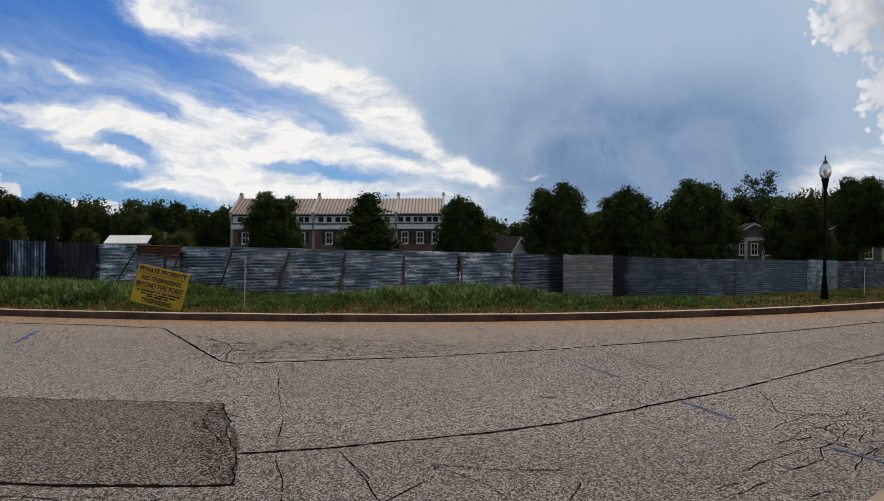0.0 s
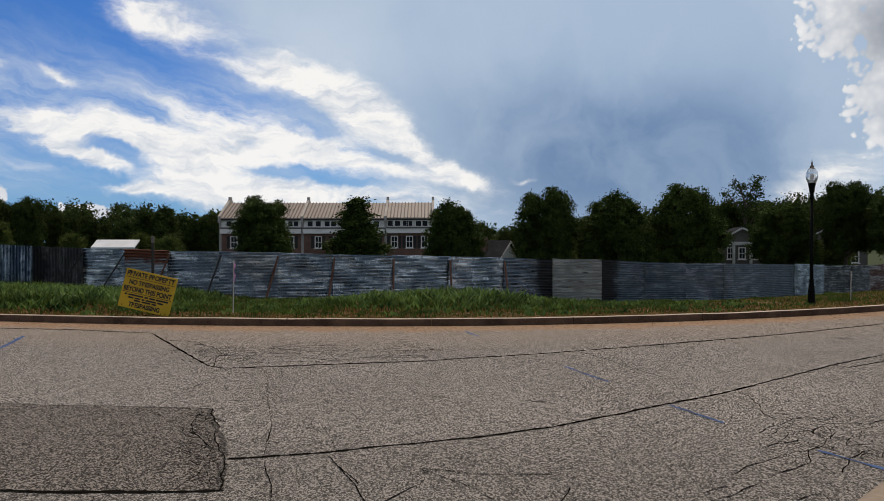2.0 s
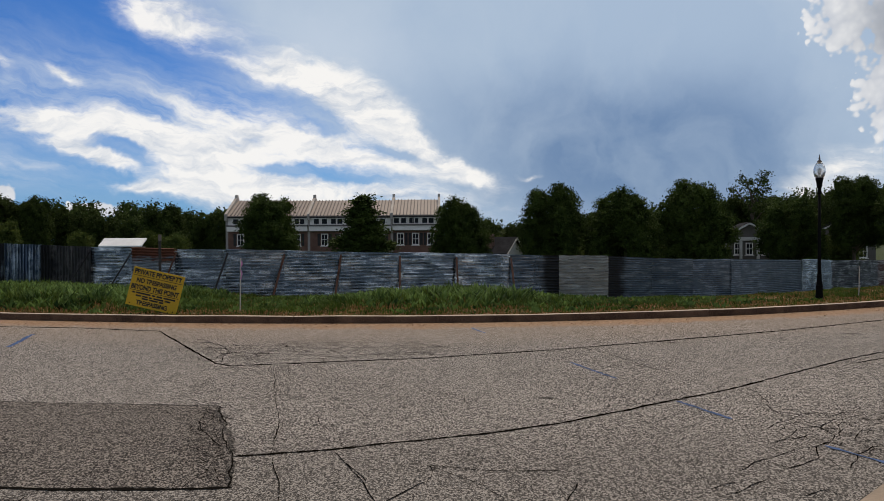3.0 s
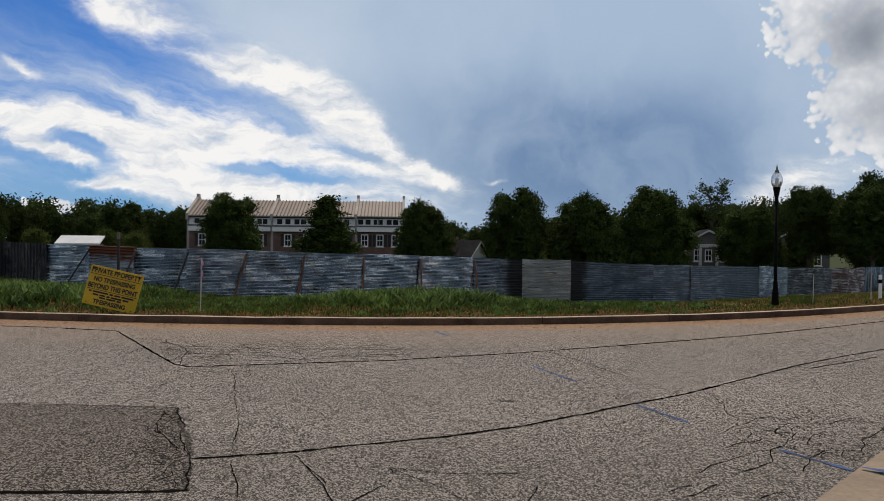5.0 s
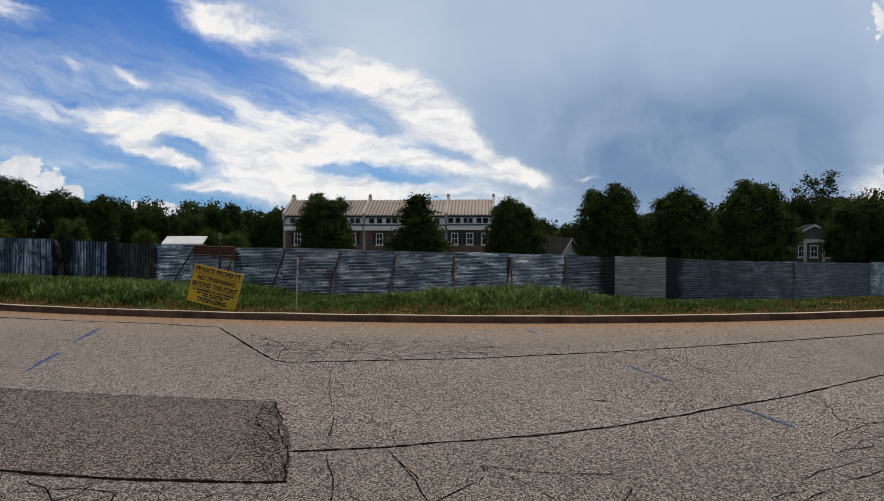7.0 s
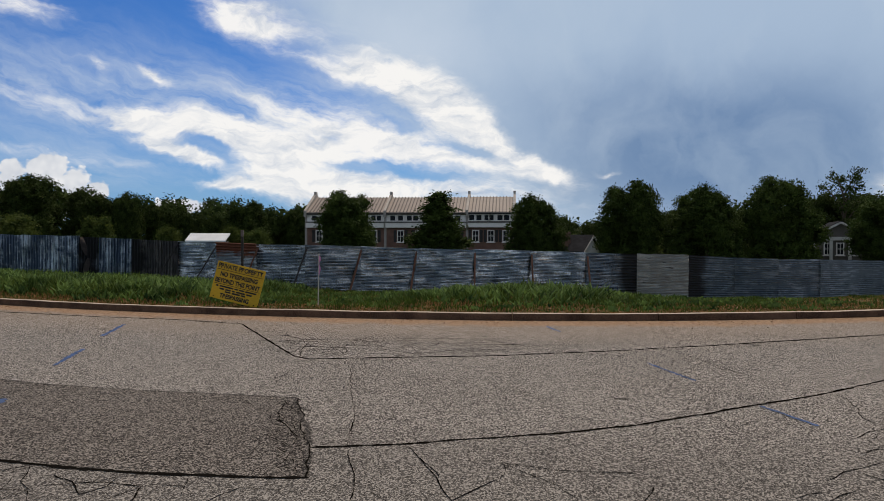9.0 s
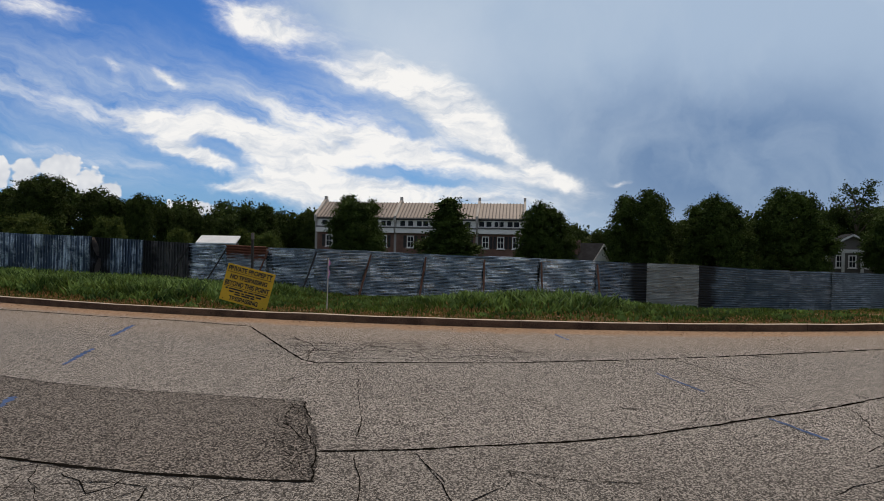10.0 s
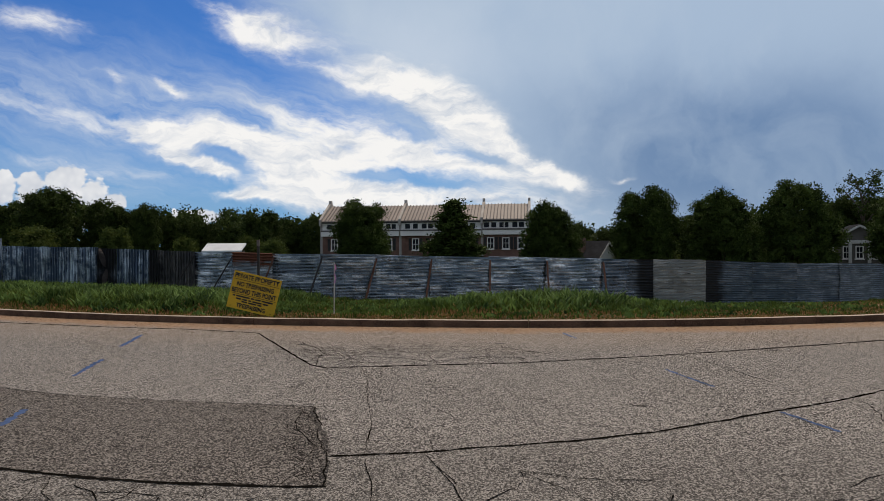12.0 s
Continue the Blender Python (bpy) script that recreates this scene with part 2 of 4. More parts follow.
def verge_material():
    m, t, b = material("verge_soil", 0.95, 0.0, 0.1)
    v = place(t)
    soil = mix(t, tex_noise(t, v, 9.0, 5.0).step(0.3, 0.7), (0.13, 0.085, 0.045), (0.30, 0.20, 0.12))
    green = mix(t, tex_noise(t, v, 22.0, 4.0), (0.018, 0.028, 0.008), (0.05, 0.062, 0.018))
    xyz = node(t, "ShaderNodeSeparateXYZ", Vector=v)
    sand = mix(t, tex_noise(t, v, 9.0, 5.0), (0.30, 0.20, 0.11), (0.46, 0.34, 0.21))
    east, away = S(t, xyz.outputs[0]).step(2.0, 9.0), S(t, xyz.outputs[1]).step(36.0, 50.0)
    c = mix(t, (tex_noise(t, v, 0.5, 5.0, 0.65).step(0.42, 0.56) - away).clamp(), green, soil)
    c = mix(t, tex_noise(t, stretch(t, v, (0.35, 1.3, 1.0)), 1.0, 4.0).step(0.50, 0.60) * east * (away * -1.0 + 1.0), c, sand)
    paint(t, b, c)
    relief(t, b, tex_noise(t, v, 18.0, 4.0), 0.6, 0.04)
    return m


VERGE = verge_material()
GRASS = leafy("grass_blade", (0.012, 0.030, 0.006), (0.11, 0.155, 0.026), 0.3)
DRY = leafy("dry_grass_blade", (0.13, 0.07, 0.025), (0.32, 0.20, 0.08), 0.2)
LEAF = leafy("leaf", (0.010, 0.022, 0.004), (0.085, 0.12, 0.024), 0.12)
LEAF_B = leafy("woodland_leaf", (0.010, 0.020, 0.004), (0.078, 0.105, 0.022), 0.10)
BARK = plain("bark", (0.10, 0.075, 0.055), 0.95, 0, 0.4, 8, 0.6)


def metal_sheet(name, base, bright, rust, rust_from, soot_gap=None, gloss=0.42, metal=0.75, GRAIN=(0.8, 8.0, 1.0), rust_top=0.0):
    """Weathered corrugated iron: spangle, long streaks with painted glints, rust, sooty burns and painted dark gaps."""
    m, t, b = material(name, gloss, metal, 0.4)
    uv = place(t, "UV")
    r = object_random(t)
    sx = node(t, "ShaderNodeSeparateXYZ", Vector=uv)
    u, w = S(t, sx.outputs[0]), S(t, sx.outputs[1])
    off = combine(t, u + r * 37.0, w + r * 11.0, r * 5.0)
    streaks = tex_noise(t, stretch(t, off, GRAIN), 1.0, 7.0, 0.7, 0.2)
    patchy = tex_noise(t, off, 1.3, 5.0, 0.6)
    spangle = tex_noise(t, off, 24.0, 3.0)
    # bright streaks also paint irregular glints into the sheet's colour
    c = mix(t, (streaks * 0.8 + spangle * 0.2).step(0.46, 0.58) * patchy.step(0.36, 0.54), base, bright)
    c = mix(t, object_random(t).op("MULTIPLY", 0.5), c, tuple(x * 0.5 for x in base))
    # near-black blotches draw dark dents by colour alone
    blotches = tex_noise(t, stretch(t, combine(t, u + r * 19.0, w + r * 23.0, 8.0), tuple(g * 1.5 for g in GRAIN)), 1.0, 5.0, 0.6)
    c = mix(t, blotches.step(0.60, 0.66) * 0.85, c, (0.016, 0.017, 0.020))
    rusty = (patchy * 0.6 + streaks * 0.5).step(rust_from, rust_from + 0.14)
    if rust_top:
        rusty = rusty.op("MAXIMUM", (w + (streaks - 0.5) * 1.6 + (patchy - 0.5) * 0.8).step(rust_top, rust_top + 0.25))
    c = mix(t, rusty, c, mix(t, spangle, tuple(x * 0.45 for x in rust), rust))
    # black area: burn marks on most sheets, a dark gap painted on one upright
    if soot_gap:
        at, wide = soot_gap
        d = (u - at).op("ABSOLUTE") + (tex_noise(t, off, 1.6, 5.0, 0.6) - 0.5) * 1.5 + w * 0.05
        black = (d * -1.0).step(-wide, -wide * 0.45)
        c = mix(t, black * 0.96, c, (0.008, 0.008, 0.009))
        rusty = (rusty + black).clamp()
    paint(t, b, c)
    t.links.new((rusty * -metal + metal).sock, b.inputs["Metallic"])
    t.links.new((rusty * 0.4 + (streaks - 0.5) * 0.35 + gloss).sock, b.inputs["Roughness"])
    relief(t, b, spangle * 0.3 + patchy, 0.2, 0.02)
    return m


GALV = metal_sheet("galvanised_sheet", (0.265, 0.31, 0.35), (0.97, 0.97, 0.96), (0.20, 0.08, 0.04), 0.70, None, 0.15, 0.95)
GALV_SOOT_R = metal_sheet("sooty_galvanised_sheet", (0.25, 0.30, 0.35), (0.80, 0.82, 0.83), (0.20, 0.08, 0.04), 0.7, (2.5, 1.45), 0.17, 0.95)
PALE = metal_sheet("pale_fine_sheet", (0.29, 0.30, 0.285), (0.50, 0.51, 0.49), (0.15, 0.12, 0.09), 0.70, None, 0.45, 0.5)
DULL = metal_sheet("dull_blue_grey_sheet", (0.085, 0.115, 0.145), (0.27, 0.31, 0.35), (0.10, 0.09, 0.09), 0.70, None, 0.5, 0.5)
DULL_SOOT = metal_sheet("sooty_blue_grey_sheet", (0.085, 0.115, 0.145), (0.27, 0.31, 0.35), (0.10, 0.09, 0.09), 0.7, (0.0, 1.75), 0.5, 0.5)
RUSTY = metal_sheet("rusted_sheet", (0.28, 0.31, 0.34), (0.8, 0.82, 0.84), (0.17, 0.052, 0.024), 0.58, None, 0.35, 0.8, rust_top=1.4)
BLOTCH = metal_sheet("peeling_sheet", (0.05, 0.055, 0.065), (0.80, 0.81, 0.81), (0.12, 0.05, 0.04), 0.75, None, 0.5, 0.3)
UPRIGHT = metal_sheet("dark_upright_sheet", (0.075, 0.10, 0.14), (0.62, 0.68, 0.74), (0.05, 0.045, 0.045), 0.66, None, 0.34, 0.85, (9.0, 0.5, 1.0))
# the black on this sheet paints the dark of an open gap
UPRIGHT_GAP = metal_sheet("dark_gap_upright_sheet", (0.05, 0.06, 0.075), (0.24, 0.27, 0.31), (0.06, 0.05, 0.05), 0.66, (0.42, 0.65), 0.5, 0.7, (9.0, 0.5, 1.0))
# brown sheet, blackened towards its left end
UPRIGHT_BROWN = metal_sheet("dark_brown_upright_sheet", (0.065, 0.062, 0.062), (0.22, 0.20, 0.185), (0.06, 0.05, 0.045), 0.6, (0.0, 0.85), 0.5, 0.6, (9.0, 0.5, 1.0))
PEELED = metal_sheet("rust_and_white_sheet", (0.11, 0.04, 0.025), (0.60, 0.57, 0.55), (0.10, 0.035, 0.02), 0.64, None, 0.6, 0.2)
BRACE = plain("rusted_steel", (0.15, 0.07, 0.045), 0.85, 0.2, 0.45, 10, 0.3)
TORN = plain("scorched_iron", (0.075, 0.062, 0.056), 0.8, 0.1, 0.5, 10, 0.3)
BRACE_DARK = plain("dark_steel", (0.035, 0.03, 0.028), 0.8, 0.0, 0.4, 10, 0.3)
YELLOW = plain("yellow_board", (0.52, 0.31, 0.012), 0.6, 0, 0.16, 5, 0.05)
INK = plain("black_lettering", (0.02, 0.018, 0.015), 0.6)
BLACK_IRON = plain("black_painted_iron", (0.004, 0.004, 0.004), 0.8, 0.0, 0.3, 10, 0.1, 0.06)
PINK = plain("pink_ribbon", (0.55, 0.30, 0.50), 0.6)
STAKE = plain("weathered_stake", (0.42, 0.38, 0.33), 0.8)
BRICK = plain("brown_brick", (0.16, 0.088, 0.066), 0.9, 0, 0.3, 4, 0.3)
TRIM = plain("white_trim", (0.76, 0.71, 0.66), 0.6, 0, 0.08, 3, 0.05)
COPING = plain("stone_coping", (0.13, 0.11, 0.10), 0.8, 0, 0.2, 3, 0.1)
ROOF = plain("tan_metal_roof", (0.235, 0.19, 0.165), 0.6, 0.0, 0.1, 2, 0.05)
SLATE = plain("grey_shingle", (0.022, 0.022, 0.024), 0.95, 0, 0.3, 6, 0.3, 0.03)
PARTY = plain("pale_party_wall", (0.36, 0.32, 0.285), 0.8, 0, 0.2, 3, 0.1)
SHUTTER = plain("dark_shutter", (0.03, 0.025, 0.024), 0.6)
AGED = plain("aged_trim", (0.52, 0.49, 0.45), 0.7, 0, 0.15, 4, 0.1)
SIDING = plain("pale_siding", (0.72, 0.70, 0.67), 0.7, 0, 0.12, 4, 0.1)
GREIGE = plain("tan_siding", (0.11, 0.095, 0.082), 0.75, 0, 0.15, 4, 0.1)
METAL_WHITE = plain("white_metal_roof", (0.70, 0.70, 0.70), 0.5, 0.1, 0.1, 3, 0.05)


def pane_material():
    m, t, b = material("window_pane", 0.35, 0.0, 0.15)
    paint(t, b, mix(t, tex_noise(t, place(t), 0.8), (0.008, 0.008, 0.010), (0.02, 0.021, 0.023)))
    return m


PANE = pane_material()


def lamp_glass():
    m, t, b = material("clear_lamp_glass", 0.06, 0.0, 0.5)
    b.inputs["Base Color"].default_value = (0.93, 0.94, 0.95, 1)
    b.inputs["Transmission Weight"].default_value = 0.92
    b.inputs["IOR"].default_value = 1.4
    return m


GLASS = lamp_glass()

# ---- mesh helpers ----


def mesh_of(name, verts, faces, mats, smooth=False, uvs=None, slots=None):
    me = bpy.data.meshes.new(name)
    me.from_pydata([tuple(v) for v in verts], [], [tuple(f) for f in faces])
    for m in mats if isinstance(mats, (list, tuple)) else [mats]:
        me.materials.append(m)
    if uvs is not None:
        layer = me.uv_layers.new(name="UVMap")
        idx = np.empty(len(me.loops), dtype=np.int32)
        me.loops.foreach_get("vertex_index", idx)
        layer.data.foreach_set("uv", np.asarray(uvs, dtype=np.float32)[idx].ravel())
    if slots is not None:
        me.polygons.foreach_set("material_index", np.asarray(slots, dtype=np.int32))
    if smooth:
        me.polygons.foreach_set("use_smooth", np.ones(len(me.polygons), dtype=bool))
    me.update()
    return me


def child(ob, parent):
    if parent is not None:
        ob.parent = parent
    return ob


def part(name, bm, mat, parent=None, label="", smooth=False):
    me = bpy.data.meshes.new(name)
    bm.to_mesh(me)
    bm.free()
    me.materials.append(mat)
    if smooth:
        me.polygons.foreach_set("use_smooth", np.ones(len(me.polygons), dtype=bool))
    ob = child(new(name, me), parent)
    return tagged(ob, label) if label else ob


def box(bm, x0, x1, y0, y1, z0, z1, bevel=0.0):
    r = bmesh.ops.create_cube(bm, size=1.0, matrix=Matrix.Translation(((x0 + x1) / 2, (y0 + y1) / 2, (z0 + z1) / 2)) @ Matrix.Diagonal((x1 - x0, y1 - y0, z1 - z0, 1)))
    if bevel:
        es = {e for v in r["verts"] for e in v.link_edges}
        bmesh.ops.bevel(bm, geom=list(es), offset=bevel, segments=2, affect="EDGES", profile=0.6)
    return bm


def boxed(*dims, bevel=0.0):
    return box(bmesh.new(), *dims, bevel=bevel)


def beam(a, b, w, d):
    """A bar from a to b, w wide and d deep."""
    a, b = Vector(a), Vector(b)
    bm = boxed(-w / 2, w / 2, -d / 2, d / 2, 0, (b - a).length, bevel=min(w, d) * 0.15)
    q = (b - a).to_track_quat("Z", "Y").to_matrix().to_4x4()
    bmesh.ops.transform(bm, matrix=Matrix.Translation(a) @ q, verts=bm.verts)
    return bm


def turned(profile, sides=20):
    """A solid of revolution from (radius, height) pairs."""
    bm = bmesh.new()
    rings = []
    for r, z in profile:
        rings.append([bm.verts.new((r * math.cos(2 * math.pi * i / sides), r * math.sin(2 * math.pi * i / sides), z)) for i in range(sides)])
    for p, q in zip(rings, rings[1:]):
        for i in range(sides):
            bm.faces.new((p[i], p[(i + 1) % sides], q[(i + 1) % sides], q[i]))
    bm.faces.new(rings[0][::-1])
    bm.faces.new(rings[-1])
    return bm


def empty(name, at=(0, 0, 0)):
    ob = new(name)
    ob.location = at
    return ob


# ---- the lie of the land ----
FX = [-60, -23.2, -18.9, -14.8, -12.83, -10.96, -8.6, -6.42, -4.14, -1.66, 0.77, 3.13, 5.47, 7.72, 10.39, 12.74, 15.33, 18.51, 22.5, 28.2, 32.5, 34.7, 37.6, 42.4, 80]
FY = [40, 31.6, 31.9, 32.7, 32.3, 31.95, 31.3, 31.95, 32.5, 32.9, 33.5, 33.95, 34.4, 34.8, 37.0, 38.3, 39.9, 43.1, 47.2, 51.5, 56.4, 57.8, 60.4, 66.2, 100]
FZ = [-0.3, -0.12, -0.25, -0.45, -0.51, -0.54, -0.56, -0.63, -0.69, -0.75, -0.82, -0.88, -0.93, -0.99, -1.15, -1.23, -1.3, -1.41, -1.54, -1.72, -1.88, -1.9, -1.94, -2.03, -2.5]


def kerb_y(x):
    d = x + 0.8
    k = 0.0155 if d < 0 else 0.0225
    r = min(abs(d), 15.0)
    return 15.8 + k * r * r + 2 * k * r * (abs(d) - r)


def fence_at(x):
    return float(np.interp(x, FX, FY)), float(np.interp(x, FX, FZ))


def land(x, d):
    """Height of the ground d metres behind the kerb's face."""
    if d < 0.08:
        return -0.14
    fy, fz = fence_at(x)
    reach = max(fy - kerb_y(x), 6.0)
    s = min(d / reach, 1.0)
    z = 0.13 + (fz - 0.13) * s ** 1.15
    if d > reach:
        z += -4.0 * min((d - reach) / 60.0, 1.0) ** 1.1
    return z + 0.05 * noise.noise((x * 0.6, d * 0.6, 1.0)) * min(d / 2.0, 1.0) * (1 if d < 60 else 0)


# ---- ground, road, kerb ----
gx = sorted(set([-3000, -1500, -700, -300, -150, -100, -80] + [i * 0.75 - 60 for i in range(161)] + [80, 100, 150, 300, 700, 1500, 3000]))
gd = [-60, -30, -12, -0.5, 0.0, 0.1, 0.3, 0.6] + [1 + i * 0.6 for i in range(40)] + [26, 30, 35, 42, 50, 60, 75, 90, 120, 200, 500, 1200, 2500, 4500]
verts = [(x, kerb_y(x) + d, land(x, d)) for d in gd for x in gx]
n = len(gx)
faces = [(j * n + i, j * n + i + 1, (j + 1) * n + i + 1, (j + 1) * n + i) for j in range(len(gd) - 1) for i in range(n - 1)]
tagged(new("ground", mesh_of("ground", verts, faces, VERGE, True)), "sloping verge and field of reddish soil and grass", "ground", kind="structure")

rx = [-160, -110, -70] + [i * 1.0 - 45 for i in range(91)] + [70, 110, 160]
rd = [0.0, 0.25, 0.5, 1, 1.5, 2, 3, 4.5, 6, 8, 10, 13, 16, 20, 24]
verts = [(x, kerb_y(x) - d, 0.0) for d in rd for x in rx]
uvs = [(x, d) for d in rd for x in rx]
n = len(rx)
faces = [(j * n + i, (j + 1) * n + i, (j + 1) * n + i + 1, j * n + i + 1) for j in range(len(rd) - 1) for i in range(n - 1)]
road = tagged(new("road", mesh_of("road", verts, faces, ROAD, False, uvs)), "worn grey asphalt road with cracks and a soiled edge", "road", kind="structure")


def kerb_piece(x0, x1):
    """One length of kerb, face towards the road, following its curve."""
    prof = [(0.0, -0.13), (0.0, 0.115), (0.012, 0.142), (0.035, 0.15), (0.15, 0.15), (0.165, 0.13), (0.165, -0.13)]
    verts, faces, slots = [], [], []
    steps = 6
    for i in range(steps + 1):
        x = x0 + (x1 - x0) * i / steps
        wob = 0.012 * noise.noise((x * 0.8, 3.0, 0.0))
        verts += [(x, kerb_y(x) + d, z + wob) for d, z in prof]
    m = len(prof)
    for i in range(steps):
        for j in range(m - 1):
            a = i * m + j
            faces.append((a, a + m, a + m + 1, a + 1))
            # top strips get the lit colour, all else the shaded one
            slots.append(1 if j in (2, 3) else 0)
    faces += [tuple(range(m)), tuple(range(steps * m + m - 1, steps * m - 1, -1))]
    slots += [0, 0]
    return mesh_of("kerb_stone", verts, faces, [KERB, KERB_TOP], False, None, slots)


kerb = tagged(empty("kerb"), "weathered concrete kerb along the road, face coloured as shaded, top as lit", "kerb", kind="structure")
x = -42.0
while x < 42:
    child(new("kerb_stone", kerb_piece(x + 0.006, x + 2.994)), kerb)
    x += 3.0

# near pavement on which the camera stands
edge = [(-60, 1.6), (-12, 1.7), (-4, 1.9), (0, 2.9), (1.4, 3.72), (2.72, 4.9), (4.0, 6.14), (6.0, 8.1), (9.0, 11.0), (14, 15.2)]
verts, faces = [], []
for ex, ey in edge:
    verts += [(ex, ey, -0.05), (ex, ey, 0.015), (ex + 0.02, ey - 0.03, 0.03), (ex + 2.2, ey - 2.4, 0.05), (ex + 9, ey - 30, 0.05)]
for i in range(len(edge) - 1):
    for j in range(4):
        faces.append((i * 5 + j, (i + 1) * 5 + j, (i + 1) * 5 + j + 1, i * 5 + j + 1))
tagged(new("pavement", mesh_of("pavement", verts, faces, CONCRETE)), "pale concrete pavement with a flush edge", "pavement", kind="structure")


def ribbon(points, width, z, seed, rag=0.5, step=0.05):
    """A ragged strip along a line of (x, y) on the road."""
    rng = random.Random(seed)
    pts = []
    for (ax, ay), (bx, by) in zip(points, points[1:]):
        k = max(2, int(math.hypot(bx - ax, by - ay) / step))
        pts += [(ax + (bx - ax) * i / k, ay + (by - ay) * i / k) for i in range(k)]
    pts.append(points[-1])
    verts, faces = [], []
    for i, (px, py) in enumerate(pts):
        a, b = pts[max(i - 1, 0)], pts[min(i + 1, len(pts) - 1)]
        tx, ty = b[0] - a[0], b[1] - a[1]
        ln = math.hypot(tx, ty) or 1
        nx, ny = -ty / ln, tx / ln
        off = rag * (0.035 * noise.noise((px * 4, py * 4, seed)) + 0.05 * noise.noise((px, py, seed + 9)))
        w = width * (1.0 + 0.8 * abs(tx) / ln) * (0.35 + rng.random() * 0.9) * (0.4 if i in (0, len(pts) - 1) else 1)
        verts += [(px + nx * (off + w / 2), py + ny * (off + w / 2), z), (px + nx * (off - w / 2), py + ny * (off - w / 2), z)]
        if i:
            faces.append((2 * i - 2, 2 * i - 1, 2 * i + 1, 2 * i))
    return verts, faces


def on_road(name, points, width, z, mat, seed, rag=0.5, label=""):
    v, f = ribbon(points, width, z, seed, rag)
    ob = child(new(name, mesh_of(name, v, f, mat)), road)
    return tagged(ob, label) if label else ob


# CRACKS
CRACKS = [
    ([(-1.62, 6.04), (-0.85, 6.22), (-0.02, 6.54), (0.58, 6.77), (1.13, 7.08), (1.76, 7.52), (2.47, 8.05), (3.29, 8.63), (3.77, 9.03), (4.33, 9.52), (5.61, 10.62), (6.57, 11.35), (9.5, 13.4)], 0.028),
    ([(-14.0, 17.0), (-9.0, 15.6), (-7.14, 15.25), (-5.32, 14.6)], 0.045),
    ([(-5.32, 14.6), (-4.04, 12.33), (-3.1, 10.67), (-2.81, 10.47)], 0.03),
    ([(-2.81, 10.47), (-1.46, 10.77), (-0.11, 11.08), (1.89, 11.88), (3.95, 12.88), (6.43, 14.15), (9.13, 15.8), (12.5, 18.0)], 0.042),
    ([(2.31, 12.01), (2.6, 11.13), (2.8, 10.24), (2.95, 9.6)], 0.016),
    ([(5.6, 10.62), (5.74, 10.43), (6.2, 10.72), (7.4, 11.5)], 0.024),
    ([(-0.83, 6.13), (-0.59, 5.54), (-0.44, 5.05), (-0.3, 4.6)], 0.009),
    ([(-1.3, 5.9), (-1.14, 5.41), (-1.04, 4.95), (-1.0, 4.5)], 0.009),
    ([(-2.22, 10.24), (-1.85, 8.69), (-1.53, 7.31), (-1.41, 6.48)], 0.008),
]
# the broken corner by the pavement
CORNER_CRACKS = [
    ([(3.5, 8.73), (3.58, 8.5), (3.47, 8.08), (3.3, 7.57), (3.38, 7.25), (3.41, 6.97), (3.38, 6.59), (3.28, 6.38)], 0.013),
    ([(3.28, 6.38), (3.1, 6.2), (2.93, 5.9), (2.75, 5.73), (2.6, 5.64), (2.52, 5.77)], 0.012),
    ([(3.28, 6.38), (3.32, 6.19), (3.33, 6.01), (3.55, 6.2), (3.72, 6.18), (3.84, 6.15)], 0.011),
    ([(3.26, 8.08), (3.24, 7.76), (3.3, 7.57)], 0.010), ([(2.92, 6.81), (3.13, 7.07), (3.38, 7.25)], 0.012),
    ([(2.72, 6.33), (2.88, 6.44), (3.18, 6.59), (3.28, 6.38)], 0.013), ([(2.2, 5.6), (2.41, 5.8), (2.62, 5.91), (2.79, 6.05)], 0.012),
    ([(3.38, 7.3), (3.73, 7.45), (3.88, 7.28), (4.11, 7.12), (4.37, 7.35), (4.59, 7.44)], 0.009),
]
SIDE_CRACKS = [
    ([(3.2, 6.73), (3.28, 6.87), (3.44, 6.92), (3.74, 7.17), (4.0, 7.17), (4.08, 6.99)], 0.010), ([(3.41, 6.8), (3.51, 6.63), (3.72, 6.58), (3.81, 6.72), (4.05, 6.81)], 0.010),
    ([(3.33, 6.01), (3.21, 5.82), (3.04, 5.59), (2.96, 5.62), (3.01, 5.83)], 0.009), ([(3.84, 6.15), (4.07, 6.53), (4.52, 6.91)], 0.011),
    ([(1.85, 5.0), (1.99, 5.1), (2.15, 5.27), (2.31, 5.37)], 0.010), ([(2.42, 5.01), (2.58, 5.14), (2.65, 5.14), (2.64, 4.98)], 0.010),
    ([(1.86, 5.16), (1.96, 5.27), (2.09, 5.31)], 0.009), ([(3.72, 6.18), (3.61, 5.96), (3.78, 5.92)], 0.009), ([(2.79, 6.05), (2.95, 6.2), (3.1, 6.2)], 0.006),
    ([(-0.73, 5.85), (-0.61, 5.65), (-0.5, 5.39)], 0.010),
]
